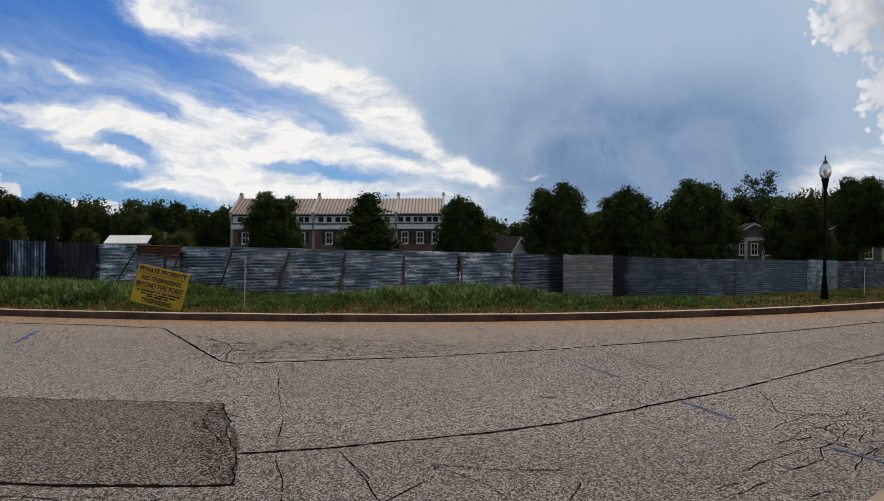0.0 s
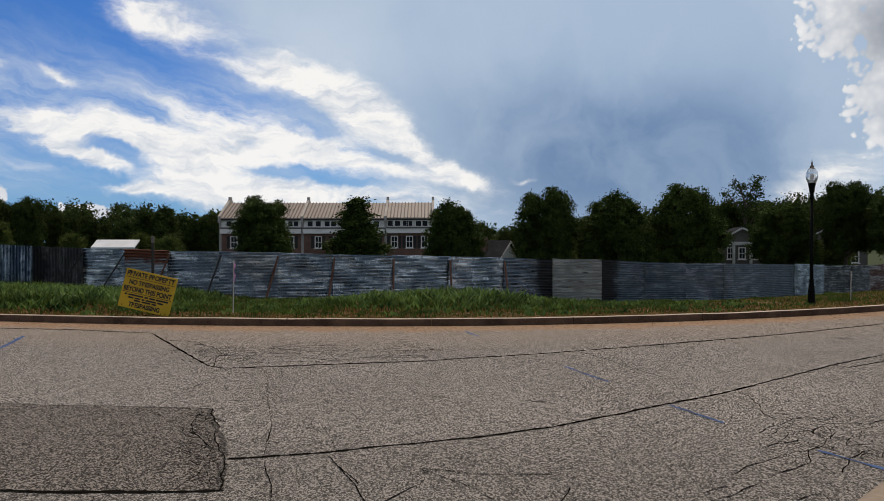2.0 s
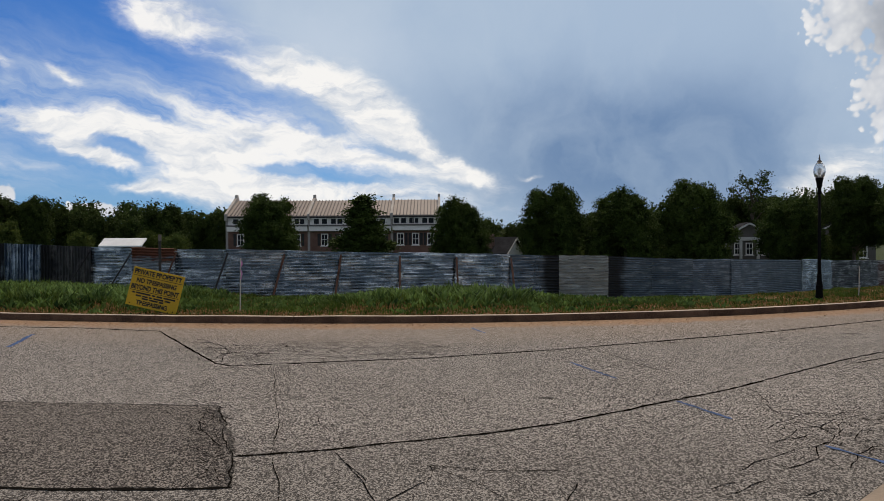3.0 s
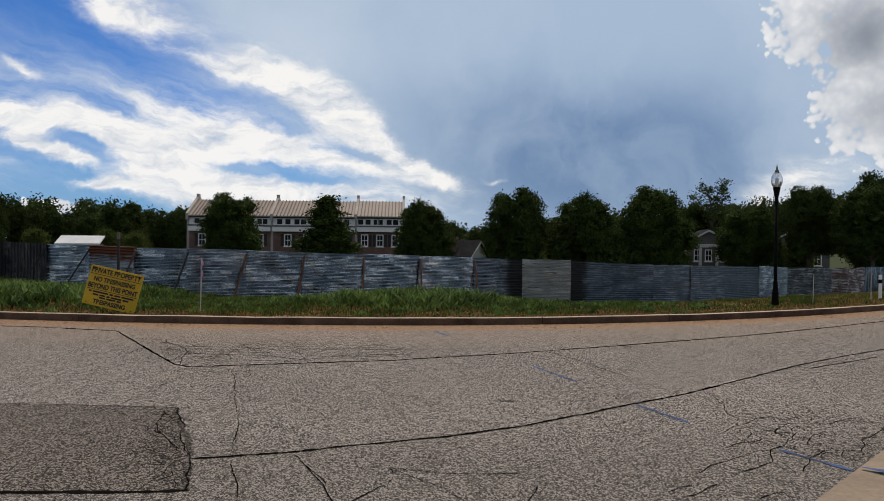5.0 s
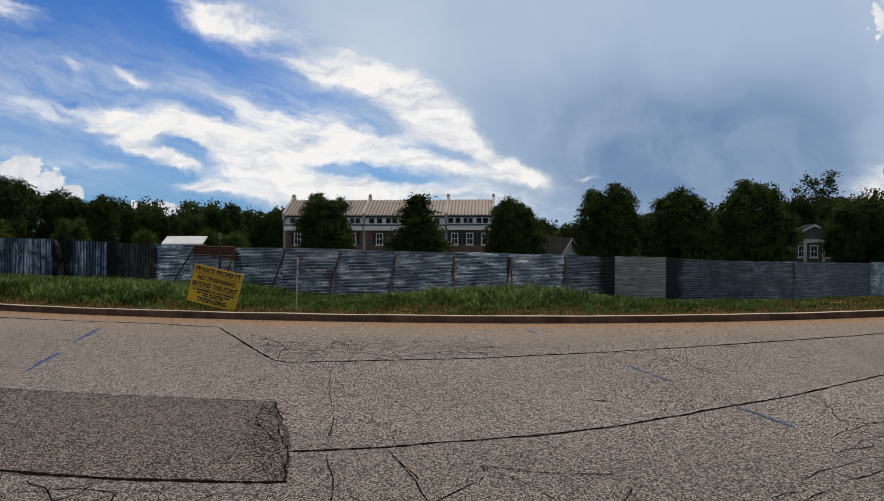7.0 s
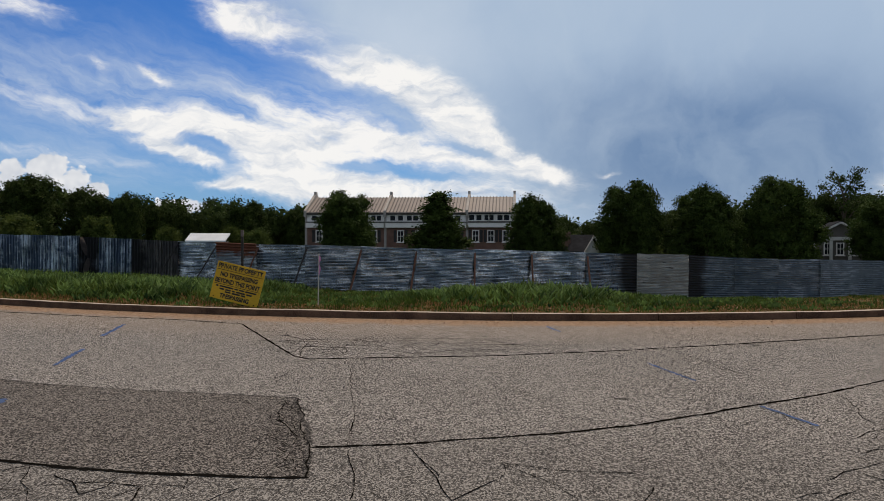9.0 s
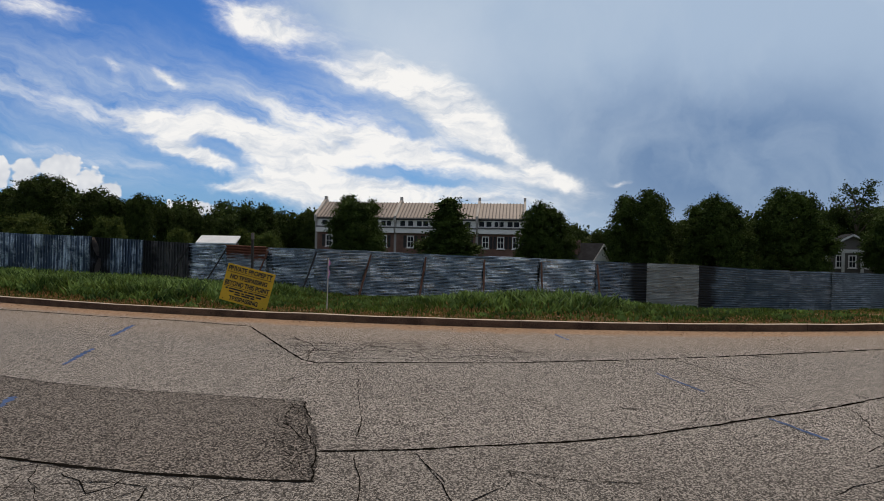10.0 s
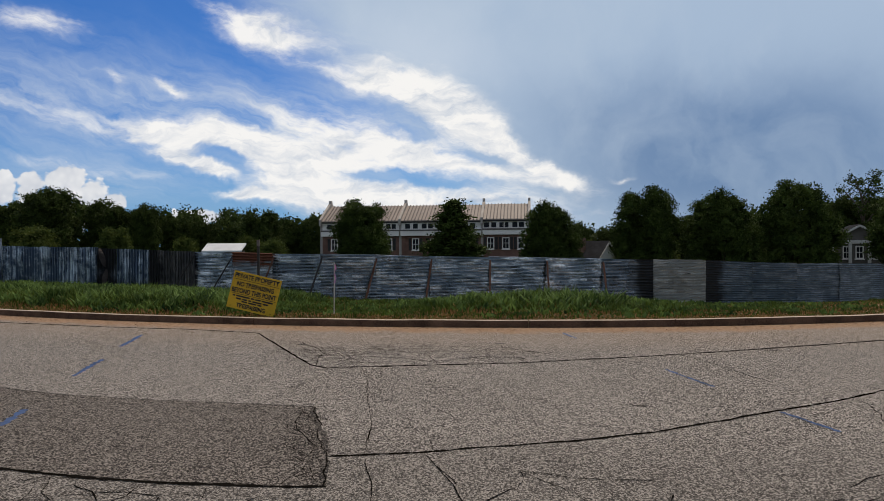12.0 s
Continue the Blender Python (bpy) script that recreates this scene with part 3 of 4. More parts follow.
# round the repair patch
PATCH_CRACKS = [
    ([(-3.3, 4.53), (-3.4, 4.81), (-3.49, 5.12)], 0.009), ([(-3.24, 5.19), (-3.04, 5.03), (-2.84, 4.78), (-2.73, 4.96), (-2.77, 5.17)], 0.013),
    ([(-2.14, 4.83), (-2.3, 5.16)], 0.007), ([(-1.81, 5.22), (-1.78, 5.58), (-1.72, 5.95), (-1.65, 6.05)], 0.011),
    ([(-2.38, 7.78), (-2.21, 7.57), (-2.15, 6.94), (-1.98, 6.65), (-1.84, 6.39), (-1.77, 6.09)], 0.013), ([(-2.29, 7.63), (-2.25, 7.2), (-2.09, 6.82), (-1.8, 6.29)], 0.012),
    ([(-2.15, 6.94), (-2.02, 7.2), (-2.08, 7.5)], 0.009), ([(-1.98, 6.65), (-2.1, 6.4), (-1.95, 6.2)], 0.008), ([(-1.7, 5.45), (-1.6, 5.6), (-1.66, 5.75)], 0.010),
    ([(-1.34, 6.0), (-1.42, 6.67), (-1.52, 7.03)], 0.007), ([(-0.86, 6.63), (-0.8, 6.31)], 0.007),
]
# the crazed strip under the kerb and the worn spot before it
STRIP_CRACKS = [
    ([(-2.35, 10.51), (-2.12, 9.74)], 0.010), ([(-2.01, 10.42), (-1.91, 9.77)], 0.013), ([(-4.72, 13.59), (-4.0, 13.22), (-3.47, 12.42), (-3.26, 11.86), (-3.04, 10.55)], 0.016),
    ([(-3.47, 12.42), (-2.73, 12.54), (-1.89, 12.08), (-0.9, 12.2)], 0.020), ([(-3.22, 11.68), (-2.58, 11.6), (-2.0, 11.52), (-1.44, 11.11)], 0.020),
    ([(-2.61, 12.5), (-2.61, 11.78), (-2.42, 11.12)], 0.012), ([(-4.46, 12.06), (-4.0, 12.34), (-3.6, 12.3)], 0.020), ([(-1.6, 12.1), (-1.5, 11.5), (-1.3, 10.85)], 0.010),
    ([(-2.73, 8.54), (-2.79, 8.83), (-2.83, 9.51)], 0.010), ([(-2.39, 8.89), (-2.52, 9.31)], 0.010), ([(-1.89, 8.86), (-1.66, 8.5), (-1.4, 8.09)], 0.008),
]
for i, (pts, w) in enumerate(CRACKS + CORNER_CRACKS + SIDE_CRACKS + PATCH_CRACKS + STRIP_CRACKS):
    on_road("crack", pts, w if i < 9 else w * 0.7, 0.004, CRACK, i + 1, 0.5 if i < 9 else 1.1)
MARKS = [((-7.0, 12.5), (-7.5, 14.2)), ((0.65, 14.88), (0.87, 13.98)), ((1.82, 10.62), (2.18, 9.33)), ((2.51, 8.02), (2.76, 7.19)), ((3.17, 6.24), (3.44, 5.61)), ((-6.03, 9.55), (-6.47, 11.04)), ((-5.04, 6.8), (-5.31, 7.54))]
for i, pts in enumerate(MARKS):
    on_road("painted_mark", list(pts), 0.075 if pts[0][0] < 0 else 0.045, 0.006, BLUE, 40 + i, 0.3, "faded blue survey paint mark")
on_road("painted_mark", [(3.47, 5.57), (3.75, 5.3)], 0.05, 0.05, BLUE, 58, 0.3, "faded blue survey paint mark on the pavement")
# END CRACKS


def crack_web(name, cx, cy, rx_, ry_, cell, keep, width, seed, squash=1.0, slant=0.0):
    """A net of fine fatigue cracks: jagged links between jittered knots within an ellipse."""
    rng = random.Random(seed)
    nx, ny = int(rx_ / cell) + 1, int(ry_ * squash / cell) + 1
    knots = {}
    for i in range(-nx, nx + 1):
        for j in range(-ny, ny + 1):
            px = cx + (i + (0.5 if j % 2 else 0) + rng.uniform(-0.38, 0.38)) * cell
            py = cy + (j + rng.uniform(-0.38, 0.38)) * cell / squash
            if ((px - cx) / rx_) ** 2 + ((py - cy) / ry_) ** 2 < 1:
                knots[i, j] = (px + slant * (py - cy), py)
    verts, faces = [], []
    for (i, j), a in knots.items():
        for di, dj in ((1, 0), (0, 1), (1 if j % 2 else -1, 1)):
            b = knots.get((i + di, j + dj))
            if b is None or rng.random() > keep * (0.6 if (di, dj) == (0, 1) else 1.0):
                continue
            m1 = (a[0] * 0.6 + b[0] * 0.4 + rng.uniform(-0.14, 0.14) * cell, a[1] * 0.6 + b[1] * 0.4 + rng.uniform(-0.14, 0.14) * cell)
            v, f = ribbon([a, m1, b], width * rng.uniform(0.5, 1.3), 0.0045, rng.randrange(1000), 0.7, 0.04)
            k = len(verts)
            verts += v
            faces += [tuple(q + k for q in g) for g in f]
    tagged(child(new(name, mesh_of(name, verts, faces, CRACK)), road), "net of fine fatigue cracks", kind="stuff")


crack_web("fine_cracks", 3.9, 6.6, 0.9, 1.2, 0.2, 0.6, 0.006, 71)
crack_web("fine_cracks", -2.0, 11.9, 2.4, 1.2, 0.45, 0.6, 0.012, 72, 1.6)
crack_web("fine_cracks", -1.98, 6.6, 0.2, 1.3, 0.12, 0.65, 0.006, 73, 1.0, -0.32)
crack_web("fine_cracks", -1.3, 8.4, 1.8, 1.7, 0.5, 0.3, 0.007, 74)
crack_web("fine_cracks", -2.9, 4.9, 1.6, 0.55, 0.35, 0.5, 0.008, 75)
crack_web("fine_cracks", -3.6, 10.6, 1.6, 2.0, 0.7, 0.28, 0.009, 76)
crack_web("fine_cracks", 0.4, 5.2, 1.8, 0.9, 0.6, 0.25, 0.007, 77)

for i, (sx, sy, ln) in enumerate(((3.8, 12.6, 0.22), (1.16, 8.2, 0.16), (-3.9, 12.9, 0.2), (7.4, 13.6, 0.3), (-0.5, 13.2, 0.15))):
    on_road("tar_spot", [(sx - ln / 2, sy + 0.02), (sx + ln / 2, sy - 0.02)], 0.07, 0.0055, SEAL, 90 + i, 0.4)

# the darker repair patch
PATCH_LINE = [(-9.0, 9.6), (-6.45, 8.71), (-5.48, 8.36), (-4.1, 8.11), (-2.27, 7.91), (-1.77, 6.48), (-1.43, 5.28), (-1.87, 5.24), (-2.66, 5.26), (-3.53, 5.38), (-4.07, 5.49), (-6.5, 6.0), (-9.0, 6.6)]
me = mesh_of("repair_patch", [(a, b, 0.002) for a, b in PATCH_LINE], [tuple(range(len(PATCH_LINE)))[::-1]], PATCH)
tagged(child(new("repair_patch", me), road), "darker rectangular asphalt repair patch")
on_road("patch_joint", PATCH_LINE[:5], 0.025, 0.005, SEAL, 61, 0.3)
on_road("patch_joint", PATCH_LINE[4:7], 0.05, 0.0035, SEAL, 62, 1.0)
on_road("patch_joint", PATCH_LINE[4:7], 0.012, 0.005, CRACK, 64, 1.1)
on_road("patch_joint", PATCH_LINE[6:], 0.03, 0.005, CRACK, 63, 0.3)

# ---- corrugated fence ----


def sheet(p0, p1, h0, h1, pitch, amp, upright, seed, mat, thick=0.0):
    """A dented corrugated sheet between two feet, with its own ridges."""
    p0, p1 = Vector(p0), Vector(p1)
    along = p1 - p0
    width = along.length
    flat_dir = Vector((along.x, along.y, 0)).normalized()
    out = Vector((flat_dir.y, -flat_dir.x, 0))
    h = (h0 + h1) / 2
    if upright:
        nu, nv = int(width / pitch * 8), 6
    else:
        nu, nv = 12, int(h / pitch * 8)
    verts, uvs, faces = [], [], []
    for j in range(nv + 1):
        for i in range(nu + 1):
            u, v = i / nu, j / nv
            hh = h0 + (h1 - h0) * u
            dent = 0.05 * noise.noise((u * width * 0.9, v * 2.2, seed * 3.7)) + 0.02 * noise.noise((u * width * 3, v * 6, seed))
            phase = (u * width if upright else v * h) / pitch + 0.12 * noise.noise((u * 2, seed, 0))
            wave = amp * math.sin(2 * math.pi * phase)
            curl = 0.018 * noise.noise((u * 3.0, seed * 1.9, 4.0)) * v * (0.4 if upright else 1)
            q = p0 + along * u + Vector((0, 0, hh * v + curl)) + out * (dent + wave)
            verts.append(q - p0)
            uvs.append((u * width, v * hh))
    m = nu + 1
    for j in range(nv):
        for i in range(nu):
            a = j * m + i
            faces.append((a, a + 1, a + m + 1, a + m))
    return mesh_of("panel", verts, faces, mat, True, uvs)


fence = tagged(empty("fence", (0, 33, -0.8)), "patched fence of weathered corrugated iron sheets with leaning braces", "fence")
bpy.context.view_layer.update()


def fence_panel(x0, x1, mat, upright=False, pitch=0.125, amp=0.028, seed=1, h0=2.0, h1=2.0, label="", forward=0.0):
    (ya, za), (yb, zb) = fence_at(x0), fence_at(x1)
    a, b = (x0, ya - forward, za - 0.03), (x1, yb - forward, zb - 0.03)
    ob = child(new("panel", sheet(a, b, h0, h1, pitch, amp, upright, seed, mat)), fence)
    ob.location = Vector(a) - fence.location
    if label:
        tagged(ob, label)


SEAMS = [-14.8, -12.83, -10.96, -8.6, -6.42, -4.14, -1.66, 0.77, 3.13, 5.47, 7.72, 10.39, 12.74, 15.33, 18.51, 22.5, 25.5, 28.9, 32.5]
KINDS = [GALV, RUSTY, GALV, GALV, GALV, GALV, GALV, GALV, GALV_SOOT_R, PALE, DULL_SOOT, DULL, DULL, DULL, DULL, GALV, BLOTCH, BLOTCH]
for i, (a, b, mat) in enumerate(zip(SEAMS, SEAMS[1:], KINDS)):
    fine_pitch = mat == PALE
    fence_panel(a - 0.03, b + 0.03, mat, False, 0.068 if fine_pitch else (0.105 if mat in (DULL, DULL_SOOT) else 0.122), 0.024 if fine_pitch else (0.024 if mat in (DULL, DULL_SOOT) else 0.042), i + 1, 2.0 + 0.05 * noise.noise((i * 1.7, 2.0, 0)), 2.0 + 0.05 * noise.noise((i * 2.3, 9.0, 0)), "", 0.08 * (i % 2))
for i, (a, b) in enumerate(((32.5, 34.7), (34.7, 37.6), (37.6, 39.0), (39.0, 40.6), (40.6, 42.4), (42.4, 45.0), (45.0, 48.0), (48.0, 52.0))):
    fence_panel(a, b, PEELED if i < 2 else UPRIGHT, i >= 2, 0.125, 0.02, 30 + i, 2.0, 2.1)
UPS = [-31.0, -29.2, -27.2, -25.2, -23.2, -21.4, -19.75, -18.9, -18.1, -16.7, -14.78]
for i, (a, b) in enumerate(zip(UPS, UPS[1:])):
    tall = 2.3 if a < -23.3 else 2.0
    fence_panel(a, b + 0.03, {-18.9: UPRIGHT_GAP, -16.7: UPRIGHT_BROWN}.get(a, UPRIGHT), True, 0.12, 0.045, 50 + i, tall, tall + 0.06 * noise.noise((i * 3.1, 5.0, 0)), "", 0.06 * (i % 2))
# a torn sheet hangs in twisted strips over the gap painted black on the sheet
for px, top, low_, bend in ((-18.72, 1.95, 1.15, 0.22), (-18.45, 1.05, 0.25, -0.16)):
    fy, fz = fence_at(px)
    bm = bmesh.new()
    rows_ = []
    for i in range(9):
        q = i / 8
        wide, cx_ = 0.05 + 0.07 * math.sin(math.pi * q), px + bend * q
        zz, turn_ = fz + top + (low_ - top) * q, 1.2 * q
        rows_.append([bm.verts.new((cx_ + sgn * wide * math.cos(turn_), fy - 0.16 + sgn * wide * math.sin(turn_), zz)) for sgn in (-1, 1)])
    for p_, q_ in zip(rows_, rows_[1:]):
        bm.faces.new((p_[0], p_[1], q_[1], q_[0]))
    bmesh.ops.solidify(bm, geom=bm.faces[:], thickness=0.004)
    part("torn_strip", bm, TORN, fence, "rusty torn strip of sheet iron", True).location = -fence.location
BRACES = [(-14.8, -0.9, BRACE_DARK), (-12.9, -0.9, BRACE_DARK), (-10.9, -0.5, BRACE), (-8.6, -0.45, BRACE_DARK), (-6.42, -0.35, BRACE), (-4.14, -0.15, BRACE), (-1.66, 0.05, BRACE), (0.77, 0.12, BRACE), (3.2, 0.18, BRACE), (-24.0, -0.2, BRACE_DARK)]
for bx, shift, mat in BRACES:
    fy, fz = fence_at(bx)
    ob = part("brace", beam((bx + shift, fy - 0.75, fz - 0.1), (bx + 0.05, fy - 0.09, fz + 1.8), 0.07, 0.05), mat, fence)
    ob.location = -fence.location
for bx in SEAMS + UPS[:-1]:
    fy, fz = fence_at(bx)
    ob = part("post", boxed(bx - 0.04, bx + 0.04, fy + 0.1, fy + 0.18, fz - 0.3, fz + 1.92, bevel=0.006), BRACE_DARK, fence)
    ob.location = -fence.location
# THINGS


# ---- trees ----
def leaf_cards(rng, c, out, size):
    """One small diamond leaf at each centre c, turned at random but partly along out."""
    count = len(c)
    a = rng.normal(size=(count, 3)) + out * 0.4
    a /= np.linalg.norm(a, axis=1)[:, None]
    b = np.cross(a, rng.normal(size=(count, 3)))
    b /= np.linalg.norm(b, axis=1)[:, None]
    s = size * (0.6 + 0.8 * rng.random(count))
    a, b = a * s[:, None], b * (s * 0.55)[:, None]
    return np.stack([c - a, c - b * 0.9, c + a, c + b], 1).reshape(-1, 3)


def shell(rng, blobs, count, inner, outer):
    """Random places in the shells of blobs (x, y, z, r), and their outward directions."""
    blobs = np.array(blobs)
    vol = blobs[:, 3] ** 2
    pick = rng.choice(len(blobs), count, p=vol / vol.sum())
    d = rng.normal(size=(count, 3))
    d /= np.linalg.norm(d, axis=1)[:, None]
    rad = blobs[pick, 3] * (inner + (outer - inner) * rng.random(count) ** 0.6)
    return blobs[pick, :3] + d * rad[:, None] * [1, 1, 0.9], d


def leaf_cloud(rng, blobs, count, size, sprays=26, fill=0.12):
    """Leaves gathered in sprays on the shells of blobs, with larger shaded leaves inside."""
    k = max(1, count // sprays)
    at, d = shell(rng, blobs, k, 0.6, 1.06)
    spread = size * 2.0 * (0.7 + 0.7 * rng.random(k))
    off = rng.normal(size=(k, sprays, 3)) * spread[:, None, None] * [1.0, 1.0, 0.6]
    c = (at[:, None, :] + off).reshape(-1, 3)
    verts = leaf_cards(rng, c, np.repeat(d, sprays, axis=0), size)
    if fill:
        at, d = shell(rng, blobs, int(count * fill), 0.1, 0.72)
        verts = np.concatenate([verts, leaf_cards(rng, at, d, size * 3.2)])
    return verts, np.arange(len(verts)).reshape(-1, 4)


def make_tree(name, seed, height, width, trunk, count, leaf, mat, label, cone=False, sparse=False, category="tree"):
    rng = np.random.default_rng(seed)
    tree = empty(name)
    crown_h = height - trunk
    blobs = []
    k = 34 if not sparse else 16
    for i in range(k):
        v = (i + 0.5) / k
        ring = (1 - 0.93 * v) if cone else math.sin(math.pi * (0.14 + v * 0.72)) ** 0.7
        ang = i * 2.4 + rng.random() * 0.8
        rr = width / 2 * ring * ((0.3 + 0.6 * rng.random()) if cone or sparse else (0.5 + 0.34 * rng.random()))
        br = width * (0.13 + 0.08 * rng.random()) * (0.75 if sparse else 1.0) * ((0.45 + 0.45 * ring) if cone else 1)
        blobs.append((rr * math.cos(ang), rr * math.sin(ang), trunk + crown_h * (0.06 + 0.86 * v) - (0 if not cone else br * 0.3), br))
    if not sparse:
        blobs.append((0, 0, trunk + crown_h * 0.5, width * (0.22 if cone else 0.3)))
    bm = bmesh.new()
    limbs = [((0, 0, -0.4), (0.05, 0, trunk * 0.6), 0.17), ((0.05, 0, trunk * 0.6), (0, 0.05, trunk + crown_h * 0.55), 0.12)]
    for bx, by, bz, br in blobs[:16]:
        limbs.append(((0, 0, max(trunk * 0.8, bz - crown_h * 0.3)), (bx, by, bz), 0.05))
    for p, q, r in limbs:
        p, q = Vector(p), Vector(q)
        bmesh.ops.create_cone(bm, cap_ends=True, segments=7, radius1=r * height / 7, radius2=r * 0.55 * height / 7, depth=(q - p).length,
                              matrix=Matrix.Translation((p + q) / 2) @ (q - p).to_track_quat("Z", "Y").to_matrix().to_4x4())
    part("trunk", bm, BARK, tree)
    v, f = leaf_cloud(rng, blobs, count, leaf, 14 if sparse else 26, 0.0 if sparse else 0.1)
    child(new("crown", mesh_of("crown", v.tolist(), f.tolist(), mat)), tree)
    return tagged(tree, label, category)


# TREES
def far_trees(proto, spots, base_height, base_width, seed):
    """Copies of one tree, each grown to its own height and breadth."""
    rng = random.Random(seed)
    for i, (tx, ty, top, wide) in enumerate(spots):
        foot = land(tx, ty - kerb_y(tx)) - 0.1
        k = (top - foot) / base_height
        m = Matrix.Translation((tx, ty, foot)) @ Matrix.Rotation(rng.random() * 6.28, 4, "Z") @ Matrix.Diagonal((wide / base_width, wide / base_width, k, 1))
        if i == 0:
            proto.matrix_basis = m
        else:
            c = copy_thing(proto, Matrix())
            c.matrix_basis = m


ROUND = "round-headed street tree in dark green full leaf"
round_a = make_tree("street_tree", 11, 9.5, 6.0, 0.7, 52000, 0.085, LEAF, ROUND)
far_trees(round_a, [(10.3, 68, 6.5, 5.9), (22.9, 68, 6.85, 6.4), (-15.3, 70, 5.95, 5.8)], 9.5, 6.0, 1)
round_b = make_tree("street_tree", 12, 9.5, 6.0, 0.7, 52000, 0.085, LEAF, ROUND)
far_trees(round_b, [(16.7, 68, 6.2, 6.2), (2.1, 70, 5.55, 5.5), (34.9, 75, 5.8, 6.2)], 9.5, 6.0, 2)
round_c = make_tree("street_tree", 18, 10.0, 6.0, 3.6, 48000, 0.085, LEAF, "street tree with a clear trunk and round dark crown")
far_trees(round_c, [(39.3, 72, 7.3, 5.4), (41.8, 66, 6.8, 6.6)], 10.0, 6.0, 8)
cone = make_tree("young_oak", 13, 9.5, 5.0, 0.7, 26000, 0.085, LEAF, "young pointed oak with a loose dark crown", True)
far_trees(cone, [(-6.8, 70, 6.4, 8.8)], 9.5, 5.0, 3)
thin = make_tree("thin_crowned_tree", 14, 14.0, 6.0, 6.0, 5200, 0.12, LEAF_B, "tall tree with a thin, airy crown", False, True)
far_trees(thin, [(45.4, 110, 11.7, 7.0)], 14.0, 6.0, 4)
WOOD = "tall woodland tree in dark summer leaf"
wood_a = make_tree("woodland_tree", 15, 14.0, 8.0, 1.0, 44000, 0.13, LEAF_B, WOOD)
far_trees(wood_a, [(-79.2, 110, 9.0, 6.0), (-69.5, 105, 10.6, 8.9), (-66.8, 115, 7.3, 6.5), (-63.3, 110, 8.5, 7.6), (-57.4, 110, 8.3, 5.1), (-38.0, 112, 5.9, 5.5), (8.0, 128, 4.9, 5.0), (17.9, 88, 5.0, 6.0), (49.0, 96, 6.8, 5.0), (-90.0, 108, 9.5, 9.0)], 14.0, 8.0, 5)
wood_b = make_tree("woodland_tree", 16, 14.0, 8.0, 1.0, 44000, 0.13, LEAF_B, WOOD)
far_trees(wood_b, [(-54.9, 115, 6.9, 6.2), (-50.1, 115, 6.0, 6.2), (-45.0, 113, 5.5, 6.0), (-33.9, 95, 6.3, 6.2), (-35.1, 110, 6.0, 5.1), (-31.3, 110, 6.2, 5.1), (13.5, 128, 4.6, 5.6), (26.4, 88, 4.9, 6.0), (43.7, 114, 8.3, 6.5), (62.0, 96, 11.5, 8.0), (54.5, 104, 8.5, 7.0), (70.0, 100, 12.0, 9.0), (49.5, 110, 7.8, 6.5), (58.0, 92, 10.0, 6.0)], 14.0, 8.0, 6)
shrub = make_tree("light_green_tree", 17, 8.0, 5.0, 0.6, 16000, 0.13, leafy("light_leaf", (0.035, 0.055, 0.012), (0.10, 0.125, 0.03)), "lower, lighter green tree at the wood's edge")
far_trees(shrub, [(-48.0, 85, 4.2, 4.0), (-39.5, 85, 2.9, 3.4), (-58.5, 85, 4.4, 6.0), (-33.0, 88, 3.0, 3.6), (-27.5, 80, 2.6, 3.4), (13.0, 84, 3.2, 6.0), (20.3, 82, 2.6, 6.0), (29.5, 84, 2.8, 5.0), (6.0, 100, 2.8, 6.0), (44.0, 84, 2.4, 5.0)], 8.0, 5.0, 7)

# the wood behind, closing the view
rng = np.random.default_rng(21)
blobs = []
for i in range(150):
    bx = -135 + i * 1.9 + rng.random() * 2
    by = 128 + rng.random() * 14 + (8 if -30 < bx < 25 else 0)
    base = float(np.interp(bx, [-135, -80, -60, -40, -25, 0, 20, 45, 90, 150], [11.5, 10.0, 8.6, 7.6, 6.8, 5.2, 5.6, 8.5, 11.5, 12.0]))
    for k in range(3):
        blobs.append((bx + rng.normal() * 1.5, by, base - k * 3.0 - rng.random() * 1.6 - 1.5, 2.0 + rng.random() * 1.0))
v, f = leaf_cloud(rng, blobs, 130000, 0.24, 20, 0.15)
tagged(new("far_wood", mesh_of("far_wood", v.tolist(), f.tolist(), LEAF_B)), "dense belt of far woodland in dark leaf", "woodland", kind="stuff")
# END TREES


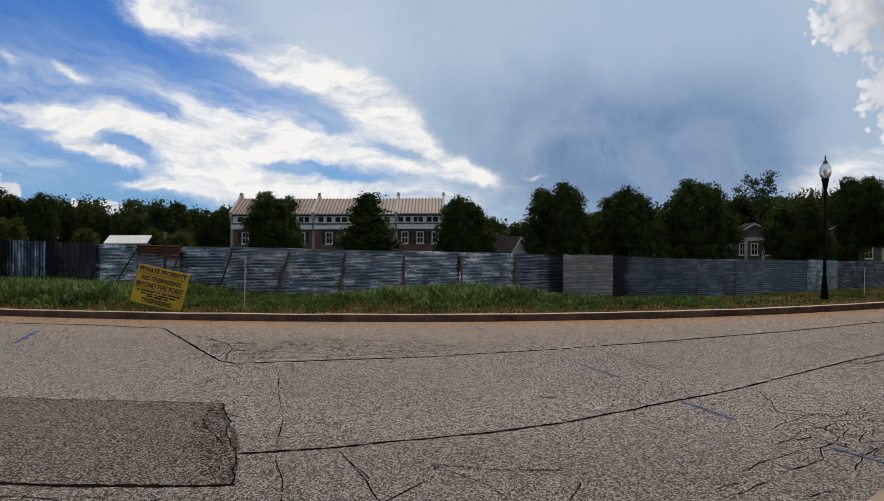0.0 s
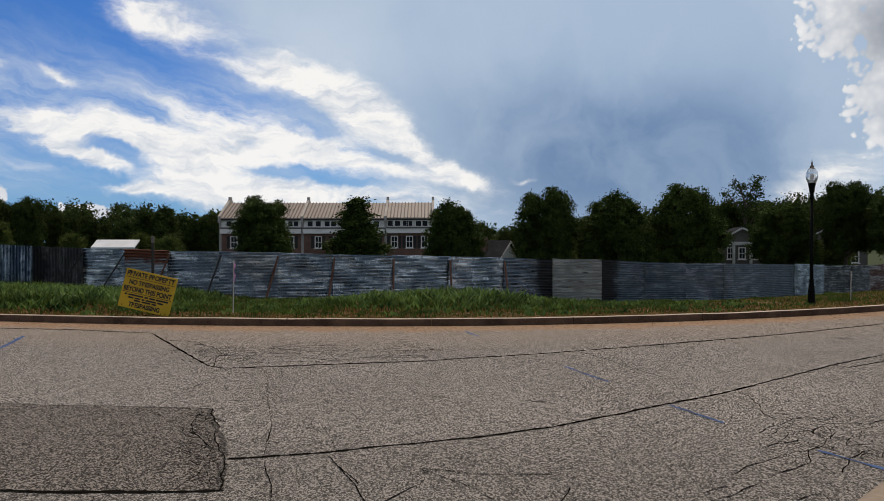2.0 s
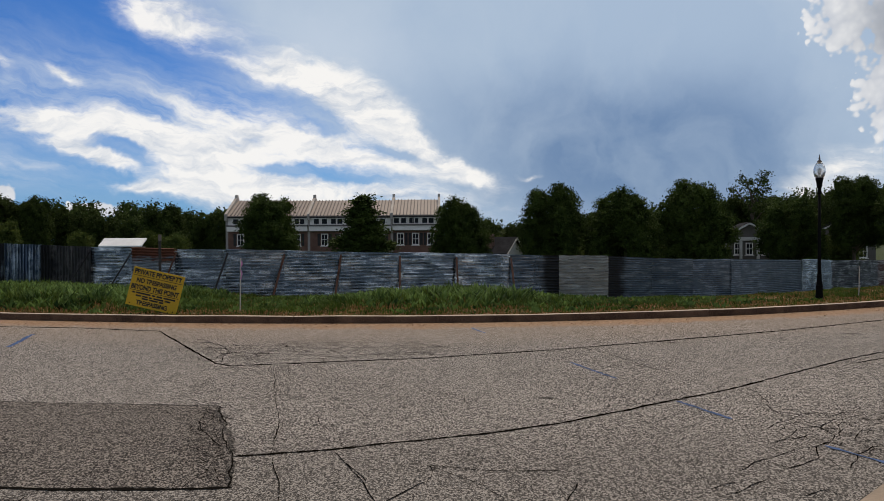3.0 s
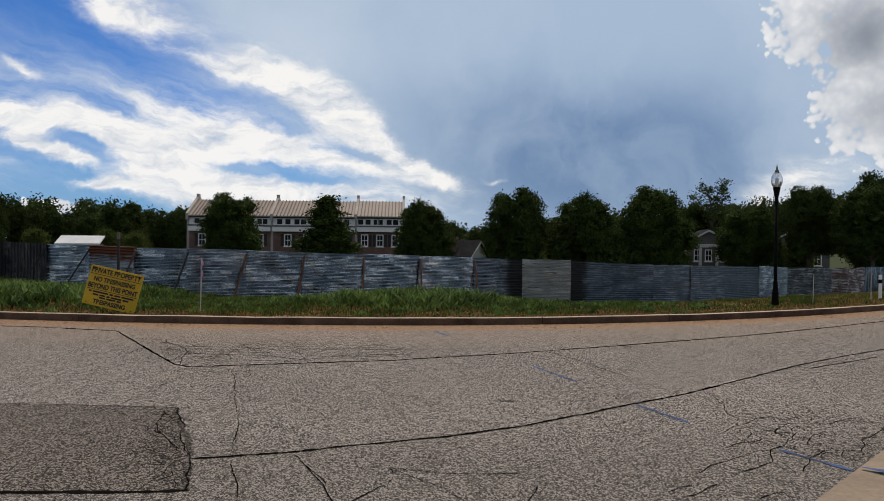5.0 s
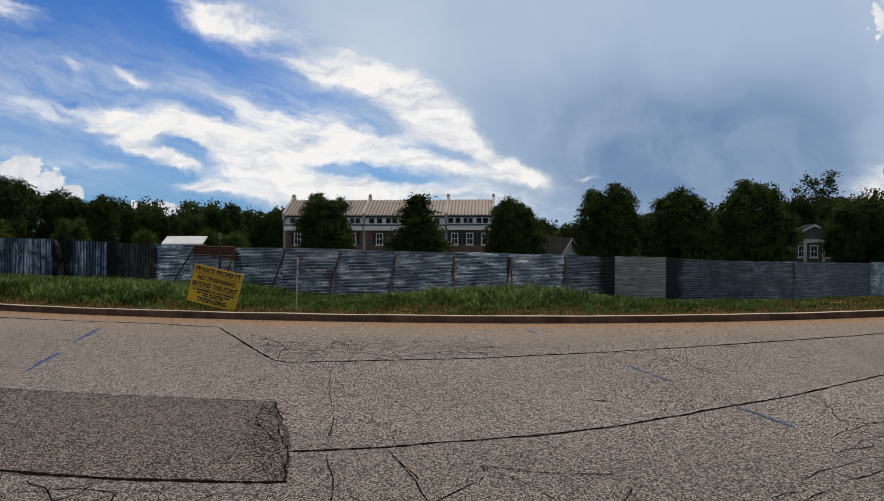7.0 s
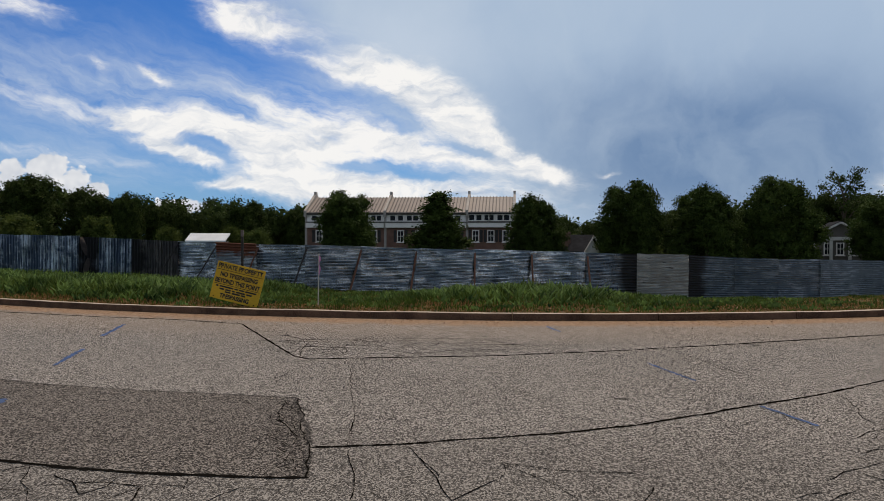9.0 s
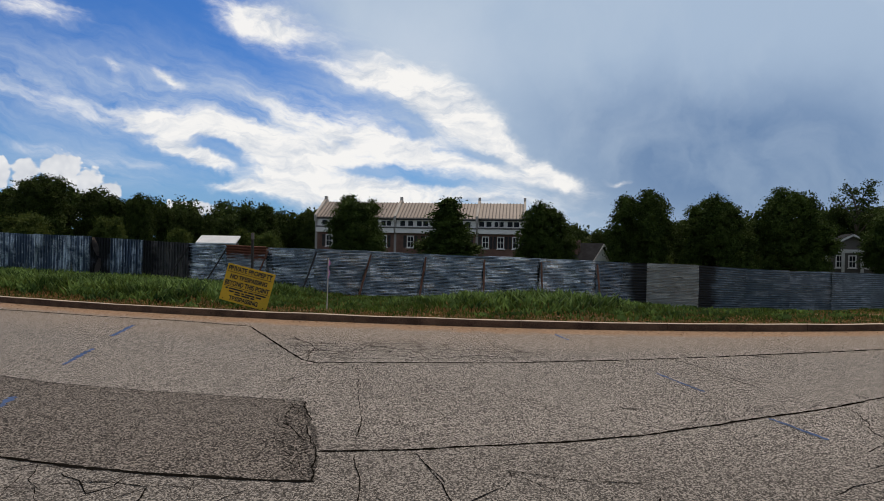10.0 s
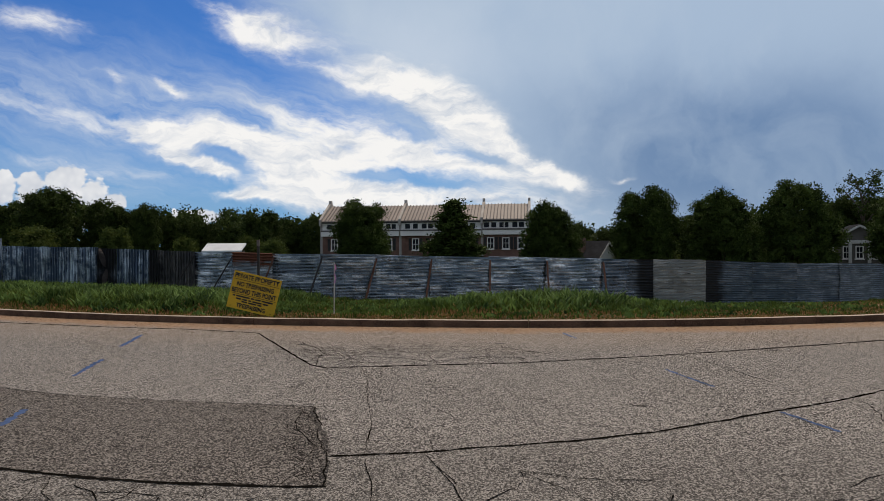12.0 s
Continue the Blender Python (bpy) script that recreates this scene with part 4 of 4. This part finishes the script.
# ---- houses ----
def window_part(parent, x, y, z, w, h, bars=True, shutters=False):
    """A sash window on a wall that faces -y: frame, sill, panes, shutters."""
    t = 0.11 if bars else 0.06
    bm = bmesh.new()
    loops = []
    for inset, yy in ((0, y + 0.05), (0, y - 0.07), (t, y - 0.07), (t, y + 0.05)):
        loops.append([bm.verts.new(c) for c in ((x - w / 2 + inset, yy, z + inset), (x + w / 2 - inset, yy, z + inset), (x + w / 2 - inset, yy, z + h - inset), (x - w / 2 + inset, yy, z + h - inset))])
    for p, q in zip(loops, loops[1:] + loops[:1]):
        for i in range(4):
            bm.faces.new((p[i], p[(i + 1) % 4], q[(i + 1) % 4], q[i]))
    win = part("window", bm, TRIM, parent)
    if bars:
        part("glazing_bar", boxed(x - w / 2 + t, x + w / 2 - t, y - 0.045, y + 0.03, z + h / 2 - 0.035, z + h / 2 + 0.035), TRIM, win)
        part("glazing_bar", boxed(x - 0.025, x + 0.025, y - 0.048, y + 0.03, z + t, z + h - t), TRIM, win)
    part("pane", boxed(x - w / 2 + t * 0.8, x + w / 2 - t * 0.8, y - 0.012, y + 0.03, z + t * 0.8, z + h - t * 0.8), PANE, win)
    if bars:
        part("sill", boxed(x - w / 2 - 0.1, x + w / 2 + 0.1, y - 0.14, y + 0.02, z - 0.09, z - 0.002), TRIM, win)
    if shutters:
        for sx in (x - w / 2 - 0.27, x + w / 2 + 0.27):
            part("shutter", boxed(sx - 0.17, sx + 0.17, y - 0.05, y + 0.0, z, z + h, bevel=0.01), SHUTTER, win)


def slab_roof(x0, x1, y0, z0, y1, z1, thick):
    """A sloping roof plane."""
    bm = bmesh.new()
    vs = [bm.verts.new(c) for c in ((x0, y0, z0), (x1, y0, z0), (x1, y1, z1), (x0, y1, z1), (x0, y0, z0 - thick), (x1, y0, z0 - thick), (x1, y1, z1 - thick), (x0, y1, z1 - thick))]
    for q in ((0, 1, 2, 3), (7, 6, 5, 4), (0, 4, 5, 1), (1, 5, 6, 2), (2, 6, 7, 3), (3, 7, 4, 0)):
        bm.faces.new([vs[i] for i in q])
    return bm


def ribs(parent, x0, x1, y0, z0, y1, z1, pitch):
    """Standing seams on a roof plane, one part each."""
    k = int((x1 - x0) / pitch)
    first = None
    for i in range(1, k):
        x = x0 + (x1 - x0) * i / k
        if first is None:
            first = part("seam", beam((0, y0, z0 + 0.03), (0, y1, z1 + 0.03), 0.1, 0.14), COPING, parent)
            first.location.x = x
        else:
            child(new("seam", first.data), parent).location.x = x


def townhouse(x0, x1, windows, upper, lift=0.0, end=False):
    """One house of the brick terrace, front at y = 95."""
    th = tagged(empty("townhouse", ((x0 + x1) / 2, 95, -5.0)), "brown brick townhouse with tan standing-seam roof and white trim", "house", "brick terrace")
    mid = (x0 + x1) / 2
    x0, x1, L = x0 - mid, x1 - mid, 5.0 + lift
    part("wall", boxed(x0 + 0.16, x1 - 0.16, 0, 10, 0, L + 2.9), BRICK, th)
    part("upper_wall", boxed(x0 + 0.16, x1 - 0.16, -0.02, 0.2, L + 3.62, L + 4.6), TRIM, th, "white boarded top storey wall")
    part("cornice", boxed(x0 + 0.1, x1 - 0.1, -0.55, 0.3, L + 2.95, L + 3.55, bevel=0.05), TRIM, th)
    # dark strip above the white band puts in the gutter's shadow line
    part("ledge", boxed(x0 + 0.1, x1 - 0.1, -0.65, 0.3, L + 3.56, L + 3.72, bevel=0.02), COPING, th)
    part("attic", boxed(x0 + 0.16, x1 - 0.16, 0.21, 9.8, L + 2.91, L + 4.6), BRICK, th)
    part("eaves", boxed(x0 + 0.1, x1 - 0.1, -0.35, 0.1, L + 4.62, L + 4.8, bevel=0.02), SHUTTER, th)
    part("roof", slab_roof(x0 + 0.17, x1 - 0.17, -0.4, L + 4.88, 4.8, L + 7.0, 0.12), ROOF, th)
    ribs(th.children[-1], x0 + 0.17, x1 - 0.17, -0.4, L + 4.88, 4.8, L + 7.0, 0.42)
    part("roof", slab_roof(x0 + 0.17, x1 - 0.17, 10.2, L + 4.88, 4.81, L + 7.0, 0.12), ROOF, th)
    for wx in (x0, x1) if end else (x0,):
        bm = bmesh.new()
        prof = [(-0.55, L + 4.3), (-0.55, L + 5.1), (4.4, L + 7.35), (4.5, L + 7.75), (5.1, L + 7.75), (5.2, L + 7.35), (10.3, L + 5.1), (10.3, 0.0), (0.02, 0.0), (0.02, L + 4.3)]
        a = [bm.verts.new((wx - 0.155, y, z)) for y, z in prof]
        b = [bm.verts.new((wx + 0.155, y, z)) for y, z in prof]
        bm.faces.new(a[::-1])
        bm.faces.new(b)
        for i in range(len(prof)):
            bm.faces.new((a[i], a[(i + 1) % len(prof)], b[(i + 1) % len(prof)], b[i]))
        part("party_wall", bm, PARTY, th, "stone-coped party wall rising over the roof")
    for wx in windows:
        window_part(th, wx - mid, -0.02, L + 1.15, 0.88, 1.5, True, True)
        window_part(th, wx - mid, -0.02, L - 2.1, 1.0, 1.6, True, True)
    for wx in upper:
        window_part(th, wx - mid, -0.03, L + 3.8, 0.74, 0.74, False)


townhouse(-26.1, -15.95, (-24.4, -22.0, -19.6, -17.4), (-25.0, -23.6, -22.0, -20.4, -19.0, -17.4, -16.8))
townhouse(-15.95, -5.67, (-14.0, -11.7, -9.2, -7.0), (-15.0, -14.0, -12.9, -12.1, -10.9, -10.0, -8.0, -6.8))
townhouse(-5.67, 0.2, (-4.6, -2.72, -0.85), (-5.1, -4.2, -3.2, -2.7, -1.6, -0.8), 0.06, True)


def gable_house(name, at, turn, w, d, eave, ridge, wall, roof, label, windows=(), chimney=False, columns=False):
    """A plain gabled house: gable end to -y."""
    h = tagged(empty(name, at), label, "house")
    h.rotation_euler[2] = radians(turn)
    bm = bmesh.new()
    prof = [(-w / 2, 0), (w / 2, 0), (w / 2, eave), (0, ridge), (-w / 2, eave)]
    a = [bm.verts.new((x, 0, z)) for x, z in prof]
    b = [bm.verts.new((x, d, z)) for x, z in prof]
    bm.faces.new(a)
    bm.faces.new(b[::-1])
    for i in range(5):
        bm.faces.new((a[(i + 1) % 5], a[i], b[i], b[(i + 1) % 5]))
    part("wall", bm, wall, h)
    sl = (ridge - eave) / (w / 2)
    for side in (-1, 1):
        bm = bmesh.new()
        q = [(0, ridge + 0.06), (side * (w / 2 + 0.35), eave - 0.35 * sl + 0.06), (side * (w / 2 + 0.35), eave - 0.35 * sl + 0.2), (0, ridge + 0.2)]
        a = [bm.verts.new((x, -0.35, z)) for x, z in q]
        b = [bm.verts.new((x, d + 0.3, z)) for x, z in q]
        bm.faces.new(a)
        bm.faces.new(b[::-1])
        for i in range(4):
            bm.faces.new((a[(i + 1) % 4], a[i], b[i], b[(i + 1) % 4]))
        part("roof", bm, roof, h)
        part("bargeboard", beam((0, -0.38, ridge + 0.02), (side * (w / 2 + 0.35), -0.38, eave - 0.35 * sl + 0.02), 0.05, 0.22), AGED, h, "pale bargeboard")
    if columns:
        part("entablature", boxed(-w / 2 - 0.2, w / 2 + 0.2, -0.32, 0.0, eave - 0.42, eave - 0.02, bevel=0.03), AGED, h)
        for cx in (-w / 2 + 0.2, -w / 6, w / 6, w / 2 - 0.2):
            part("column", boxed(cx - 0.16, cx + 0.16, -0.3, -0.02, 0, eave - 0.44, bevel=0.02), AGED, h)
    for wx, wz, ww, wh in windows:
        window_part(h, wx, -0.02, wz, ww, wh)
    if chimney:
        part("chimney", boxed(-w * 0.42, -w * 0.28, d * 0.3, d * 0.42, eave, ridge + 0.5, bevel=0.02), BRICK, h)


gable_house("gabled_house", (35.9, 88, -5.0), -14, 5.6, 8, 6.95, 8.5, GREIGE, SLATE, "grey gabled house with white pediment and columns", ((-1.25, 4.9, 0.8, 1.4), (0.0, 4.9, 0.8, 1.4), (1.25, 4.9, 0.8, 1.4)), False, True)
gable_house("side_house", (48.6, 92, -5.0), -18, 7.5, 9, 6.9, 8.9, GREIGE, SLATE, "tan house with white windows behind street trees", ((-2.2, 4.4, 0.9, 1.6), (0.2, 4.4, 0.9, 1.6), (2.4, 4.4, 0.9, 1.6)))
gable_house("small_house", (8.6, 86, -4.6), 62, 5.0, 6, 4.9, 6.5, SIDING, SLATE, "small pale house with a dark shingle roof", (), True)
shed = tagged(empty("long_shed", (-33.0, 80, -4.0)), "long low shed with a white metal roof", "shed")
part("wall", boxed(-2.1, 2.1, 0.0, 1.1, 0, 5.3), GREIGE, shed)
part("roof", slab_roof(-2.25, 2.25, -0.3, 5.35, 1.2, 6.15, 0.14), METAL_WHITE, shed)


def parked_car(at, turn, colour, label, tall=1.0):
    car = tagged(empty("parked_van", (at[0], at[1], land(at[0], at[1] - kerb_y(at[0])) + 0.02)), label, "van")
    car.rotation_euler[2] = radians(turn)
    bm = bmesh.new()
    prof = [(-2.2, 0.35), (2.2, 0.35), (2.25, 0.75), (2.1, 0.95), (1.1, 1.05), (0.5, 1.5), (-1.4, 1.55), (-2.0, 1.1), (-2.2, 0.9)]
    prof = [(x, 0.35 + (z - 0.35) * tall) for x, z in prof]
    a = [bm.verts.new((x, -0.85, z)) for x, z in prof]
    b = [bm.verts.new((x, 0.85, z)) for x, z in prof]
    bm.faces.new(a)
    bm.faces.new(b[::-1])
    for i in range(len(prof)):
        bm.faces.new((a[(i + 1) % len(prof)], a[i], b[i], b[(i + 1) % len(prof)]))
    bmesh.ops.bevel(bm, geom=list(bm.edges), offset=0.06, segments=2, affect="EDGES")
    part("body", bm, colour, car, "", True)
    part("side_window", boxed(-1.2, 0.4, -0.87, -0.83, 0.35 + 0.75 * tall, 0.35 + 1.0 * tall, bevel=0.015), PANE, car)
    for wx in (-1.35, 1.35):
        for wy in (-0.8, 0.8):
            w = turned([(0.16, -0.1), (0.33, -0.1), (0.33, 0.1), (0.16, 0.1)], 16)
            bmesh.ops.transform(w, matrix=Matrix.Translation((wx, wy, 0.33)) @ Matrix.Rotation(radians(90), 4, "X"), verts=w.verts)
            part("wheel", w, BLACK_IRON, car)


CAR_WHITE = plain("white_car_paint", (0.75, 0.75, 0.75), 0.25, 0, 0.04)
CAR_GREY = plain("silver_car_paint", (0.40, 0.41, 0.42), 0.3, 0.4, 0.05)
parked_car((17.8, 57, -2.35), 78, CAR_WHITE, "tall white van parked behind the iron fence", 1.82)
parked_car((26.6, 60, -2.4), 15, CAR_GREY, "silver van parked behind the iron fence", 1.6)
parked_car((10.9, 58, -2.3), 4, CAR_GREY, "silver van parked behind the iron fence", 1.75)

# ---- verge things ----


def text_mesh(body, width, height, parent, x, z, y):
    cu = bpy.data.curves.new("lettering", "FONT")
    cu.body, cu.align_x, cu.align_y, cu.extrude, cu.offset = body, "CENTER", "CENTER", 0.002, 0.038
    tmp = bpy.data.objects.new("lettering", cu)
    scene.collection.objects.link(tmp)
    bpy.context.view_layer.update()
    me = bpy.data.meshes.new_from_object(tmp.evaluated_get(bpy.context.evaluated_depsgraph_get()))
    bpy.data.objects.remove(tmp)
    co = np.empty(len(me.vertices) * 3)
    me.vertices.foreach_get("co", co)
    co = co.reshape(-1, 3)
    lo, hi = co.min(0), co.max(0)
    co[:, 0] = (co[:, 0] - (lo[0] + hi[0]) / 2) / (hi[0] - lo[0]) * width + x
    flat_z = (co[:, 1] - (lo[1] + hi[1]) / 2) / (hi[1] - lo[1]) * height + z
    depth = co[:, 2].copy()
    co[:, 2], co[:, 1] = flat_z, y - depth
    me.vertices.foreach_set("co", co.ravel())
    me.materials.clear()
    me.materials.append(INK)
    me.update()
    child(new("lettering", me), parent)


sign = tagged(empty("warning_sign", (-6.27, 17.0, 0.63)), "yellow no-trespassing board with black letters, leaning on a post", "sign")
sign.rotation_euler = (radians(-6), radians(12.5), radians(-4))
board = part("board", boxed(-0.59, 0.59, 0.0, 0.018, -0.43, 0.43, bevel=0.006), YELLOW, sign)
for body, w, h, z in (("PRIVATE PROPERTY", 1.10, 0.115, 0.335), ("NO TRESPASSING", 0.92, 0.11, 0.15), ("BEYOND THIS POINT", 1.10, 0.115, 0.0), ("TRESPASSING", 0.72, 0.105, -0.335)):
    text_mesh(body, w, h, board, 0.0, z, -0.003)
for z, w, h in ((0.248, 1.12, 0.012), (-0.082, 1.12, 0.012)):
    part("rule", boxed(-w / 2, w / 2, -0.005, -0.002, z - h / 2, z + h / 2), INK, board)
for z, ws in ((-0.13, (0.06, 0.34, 0.08, 0.13, 0.27)), (-0.19, (0.12, 0.13, 0.07, 0.23, 0.13)), (-0.24, (0.14, 0.2, 0.1))):
    x = -(sum(ws) + 0.03 * (len(ws) - 1)) / 2
    for w in ws:
        part("small_print", boxed(x, x + w, -0.005, -0.002, z - 0.018, z + 0.018), INK, board)
        x += w + 0.03
for sx, sz in ((-0.5, 0.38), (0.5, 0.38), (-0.5, -0.38), (0.5, -0.38)):
    b = turned([(0.012, 0.0), (0.012, 0.006), (0.006, 0.009)], 8)
    bmesh.ops.transform(b, matrix=Matrix.Translation((sx, 0, sz)) @ Matrix.Rotation(radians(90), 4, "X"), verts=b.verts)
    part("bolt", b, BLACK_IRON, board)
post = tagged(empty("sign_post", (-6.2, 17.12, 0.0)), "dark steel channel post with a pale cap", "post")
part("shaft", boxed(-0.027, 0.027, -0.02, 0.02, -0.2, 1.72, bevel=0.005), INK, post)
part("cap", boxed(-0.031, 0.031, -0.024, 0.024, 1.722, 1.87, bevel=0.006), COPING, post)

stake = tagged(empty("survey_stake", (-4.47, 17.3, 0.1)), "thin survey stake with a pink plastic ribbon", "stake")
part("rod", beam((0, 0, -0.1), (0.02, 0, 1.22), 0.028, 0.02), STAKE, stake)
bm = bmesh.new()
prev = None
for i in range(9):
    z = 1.2 - i * 0.055
    w = 0.022 + 0.018 * math.sin(i * 0.9) ** 2
    off = 0.02 * math.sin(i * 1.3)
    row = [bm.verts.new((0.02 + off, -0.015, z)), bm.verts.new((0.02 + off + w, -0.02 - 0.02 * math.cos(i), z - 0.01))]
    if prev:
        bm.faces.new((prev[0], prev[1], row[1], row[0]))
    prev = row
bmesh.ops.solidify(bm, geom=bm.faces[:], thickness=0.004)
part("ribbon", bm, PINK, stake)

lamp = tagged(empty("street_lamp", (10.3, 20.6, 0.05)), "black cast-iron street lamp with a clear acorn globe", "street lamp")
part("base", turned([(0.105, -0.1), (0.105, 0.1), (0.092, 0.13), (0.082, 0.34), (0.095, 0.38), (0.078, 0.42), (0.056, 0.62), (0.064, 0.66), (0.052, 0.7)], 16), BLACK_IRON, lamp)
part("shaft", turned([(0.047, 0.7), (0.043, 1.2), (0.036, 2.85)], 16), BLACK_IRON, lamp, "", True)
part("capital", turned([(0.036, 2.85), (0.058, 2.88), (0.048, 2.92), (0.046, 3.02), (0.075, 3.08), (0.07, 3.13), (0.09, 3.22), (0.105, 3.28), (0.085, 3.29)], 16), BLACK_IRON, lamp)
globe = part("globe", turned([(0.088, 3.292), (0.125, 3.34), (0.15, 3.44), (0.152, 3.52), (0.135, 3.6), (0.09, 3.68), (0.05, 3.71), (0.044, 3.704), (0.084, 3.674), (0.129, 3.596), (0.146, 3.52), (0.144, 3.44), (0.119, 3.345), (0.084, 3.302)], 24), GLASS, lamp, "clear acorn globe", True)
part("lamp_holder", turned([(0.035, 3.3), (0.035, 3.4), (0.05, 3.42), (0.05, 3.52), (0.02, 3.55)], 12), TRIM, lamp)
part("finial", turned([(0.055, 3.712), (0.06, 3.735), (0.035, 3.77), (0.018, 3.79), (0.026, 3.82), (0.01, 3.88), (0.004, 3.93)], 12), COPING, lamp)

# small stakes by the far bend
for sx, sy, tall in ((12.2, 22.1, 0.9), (15.3, 24.2, 1.0)):
    s_ = tagged(empty("marker_stake", (sx, sy, land(sx, sy - kerb_y(sx)))), "short pale wooden marker stake in the verge", "stake", "marker stakes")
    part("shaft", beam((0, 0, -0.1), (0.01, 0, tall), 0.024, 0.02), STAKE, s_)

mx, my = 16.0, 24.8
marker = tagged(empty("marker_post", (mx, my, land(mx, my - kerb_y(mx)))), "short white plastic marker post in the verge", "post")
part("shaft", boxed(-0.055, 0.055, -0.02, 0.02, -0.1, 0.82, bevel=0.012), TRIM, marker)
part("band", boxed(-0.058, 0.058, -0.023, 0.023, 0.55, 0.68, bevel=0.008), BLACK_IRON, marker, "dark band")

# ---- grass ----


def grass_height(x, d):
    """How tall the growth stands on the verge."""
    left = 0.3 * max(0.0, min(1.0, (-6.8 - x) / 2.0)) * max(0.0, min(1.0, (d - 0.6) / 2.0))
    mid_ = 0.46 * (0.75 + 0.6 * noise.noise((x * 0.7, d * 0.5, 3.0))) * math.exp(-((x - 0.4) / 3.4) ** 2) * max(0.0, min(1.0, (d - 2.0) / 4.0))
    return 0.13 + left + mid_


def grass_field(name, count, seed, mat, dry, label):
    rng = random.Random(seed)
    verts, faces = [], []
    made = 0
    while made < count:
        x = rng.uniform(-30, 24)
        d = 0.16 + 15.0 * rng.random() ** (2.3 if dry else 1.35)
        cover = noise.noise((x * 0.45, d * 0.6, 7.0)) + 0.5 * noise.noise((x * 1.7, d * 1.7, 2.0))
        bare = max(0.0, min(1.0, (x - 5.0) / 6.0)) * 0.55
        if (cover < -0.05 + bare + (0.85 if d < 1.5 else 0.0) if not dry else cover > 0.3 + 0.3 * rng.random()) and rng.random() < 0.85:
            continue
        fy, fz = fence_at(x)
        y = kerb_y(x) + d
        if y > fy - 0.1:
            continue
        h = grass_height(x, d) * rng.uniform(0.45, 1.25) * (0.75 if dry else 1.0) * (0.7 + 0.6 * max(0, cover))
        h *= 0.55 + 0.45 * min(1.0, d / 1.2)
        z = land(x, d) - 0.02
        ang = rng.random() * 6.283
        lean = h * rng.uniform(0.15, 0.8)
        w = rng.uniform(0.010, 0.024) * (1.0 if h < 0.3 else 1.35)
        h *= 1.0 + 0.7 * max(0.0, noise.noise((x * 1.1, d * 1.1, 13.0)))
        cx, sx_ = math.cos(ang), math.sin(ang)
        px, py = -sx_ * w, cx * w
        k = len(verts)
        verts += [(x - px, y - py, z), (x + px, y + py, z), (x + cx * lean * 0.35 + px * 0.8, y + sx_ * lean * 0.35 + py * 0.8, z + h * 0.65), (x + cx * lean * 0.35 - px * 0.8, y + sx_ * lean * 0.35 - py * 0.8, z + h * 0.65), (x + cx * lean, y + sx_ * lean, z + h)]
        faces += [(k, k + 1, k + 2, k + 3), (k + 3, k + 2, k + 4)]
        made += 1
    tagged(new(name, mesh_of(name, verts, faces, mat)), label, "grass", kind="stuff")


grass_field("grass", 95000, 31, GRASS, False, "rank green grass and weeds on the verge")
grass_field("dry_grass", 70000, 32, DRY, True, "dry straw-coloured grass along the kerb")


def weeds(name, clumps, seed, label):
    """Broad-bladed weeds in clumps, thickest in the rank parts of the verge."""
    rng = random.Random(seed)
    verts, faces = [], []
    made = 0
    while made < clumps:
        x, d = rng.uniform(-30, 10), rng.uniform(0.8, 12.5)
        if rng.random() > (grass_height(x, d) - 0.1) * 2.2 + 0.06 or kerb_y(x) + d > fence_at(x)[0] - 0.4:
            continue
        made += 1
        for _ in range(rng.randint(7, 16)):
            ang, h = rng.random() * 6.283, grass_height(x, d) * rng.uniform(0.6, 1.45)
            bx, by = x + rng.gauss(0, 0.09), kerb_y(x) + d + rng.gauss(0, 0.09)
            lean, w = h * rng.uniform(0.25, 0.9), rng.uniform(0.024, 0.055)
            c, n_ = math.cos(ang), math.sin(ang)
            px, py = -n_ * w, c * w
            z = land(x, d) - 0.02
            k = len(verts)
            verts += [(bx, by, z), (bx + c * lean * 0.4 + px, by + n_ * lean * 0.4 + py, z + h * 0.6), (bx + c * lean * 0.4 - px, by + n_ * lean * 0.4 - py, z + h * 0.6), (bx + c * lean, by + n_ * lean, z + h * 0.92)]
            faces.append((k, k + 1, k + 3, k + 2))
    tagged(new(name, mesh_of(name, verts, faces, leafy("weed_leaf", (0.010, 0.028, 0.008), (0.18, 0.27, 0.07), 0.3))), label, "weeds", kind="stuff")


weeds("weeds", 2300, 33, "clumps of tall broad-leaved weeds")


def litter(name, count, seed, label):
    """Dead leaves and crumbs of soil in the gutter and behind the kerb."""
    rng = random.Random(seed)
    verts, faces = [], []
    for _ in range(count):
        x = rng.uniform(-26, 20)
        d = -abs(rng.gauss(0, 0.55)) - 0.02 if rng.random() < 0.6 else 0.2 + abs(rng.gauss(0, 0.9))
        z = 0.008 if d < 0 else land(x, d) + 0.02
        y, ang, r = kerb_y(x) + d, rng.random() * 6.283, rng.uniform(0.008, 0.026)
        tilt = rng.uniform(0.0, 0.9) * r
        c, n_ = math.cos(ang) * r, math.sin(ang) * r
        k = len(verts)
        verts += [(x - c, y - n_, z), (x - n_ * 0.6, y + c * 0.6, z + tilt * 0.5), (x + c, y + n_, z + tilt), (x + n_ * 0.6, y - c * 0.6, z + 0.004)]
        faces.append((k, k + 1, k + 2, k + 3))
    m, t, b = material("dead_leaf", 0.9, 0.0, 0.1)
    paint(t, b, mix(t, island_random(t), (0.05, 0.022, 0.012), (0.30, 0.16, 0.07)))
    tagged(new(name, mesh_of(name, verts, faces, m)), label, "leaf litter", kind="stuff")


litter("leaf_litter", 9000, 34, "brown dead leaves and soil crumbs along the kerb")
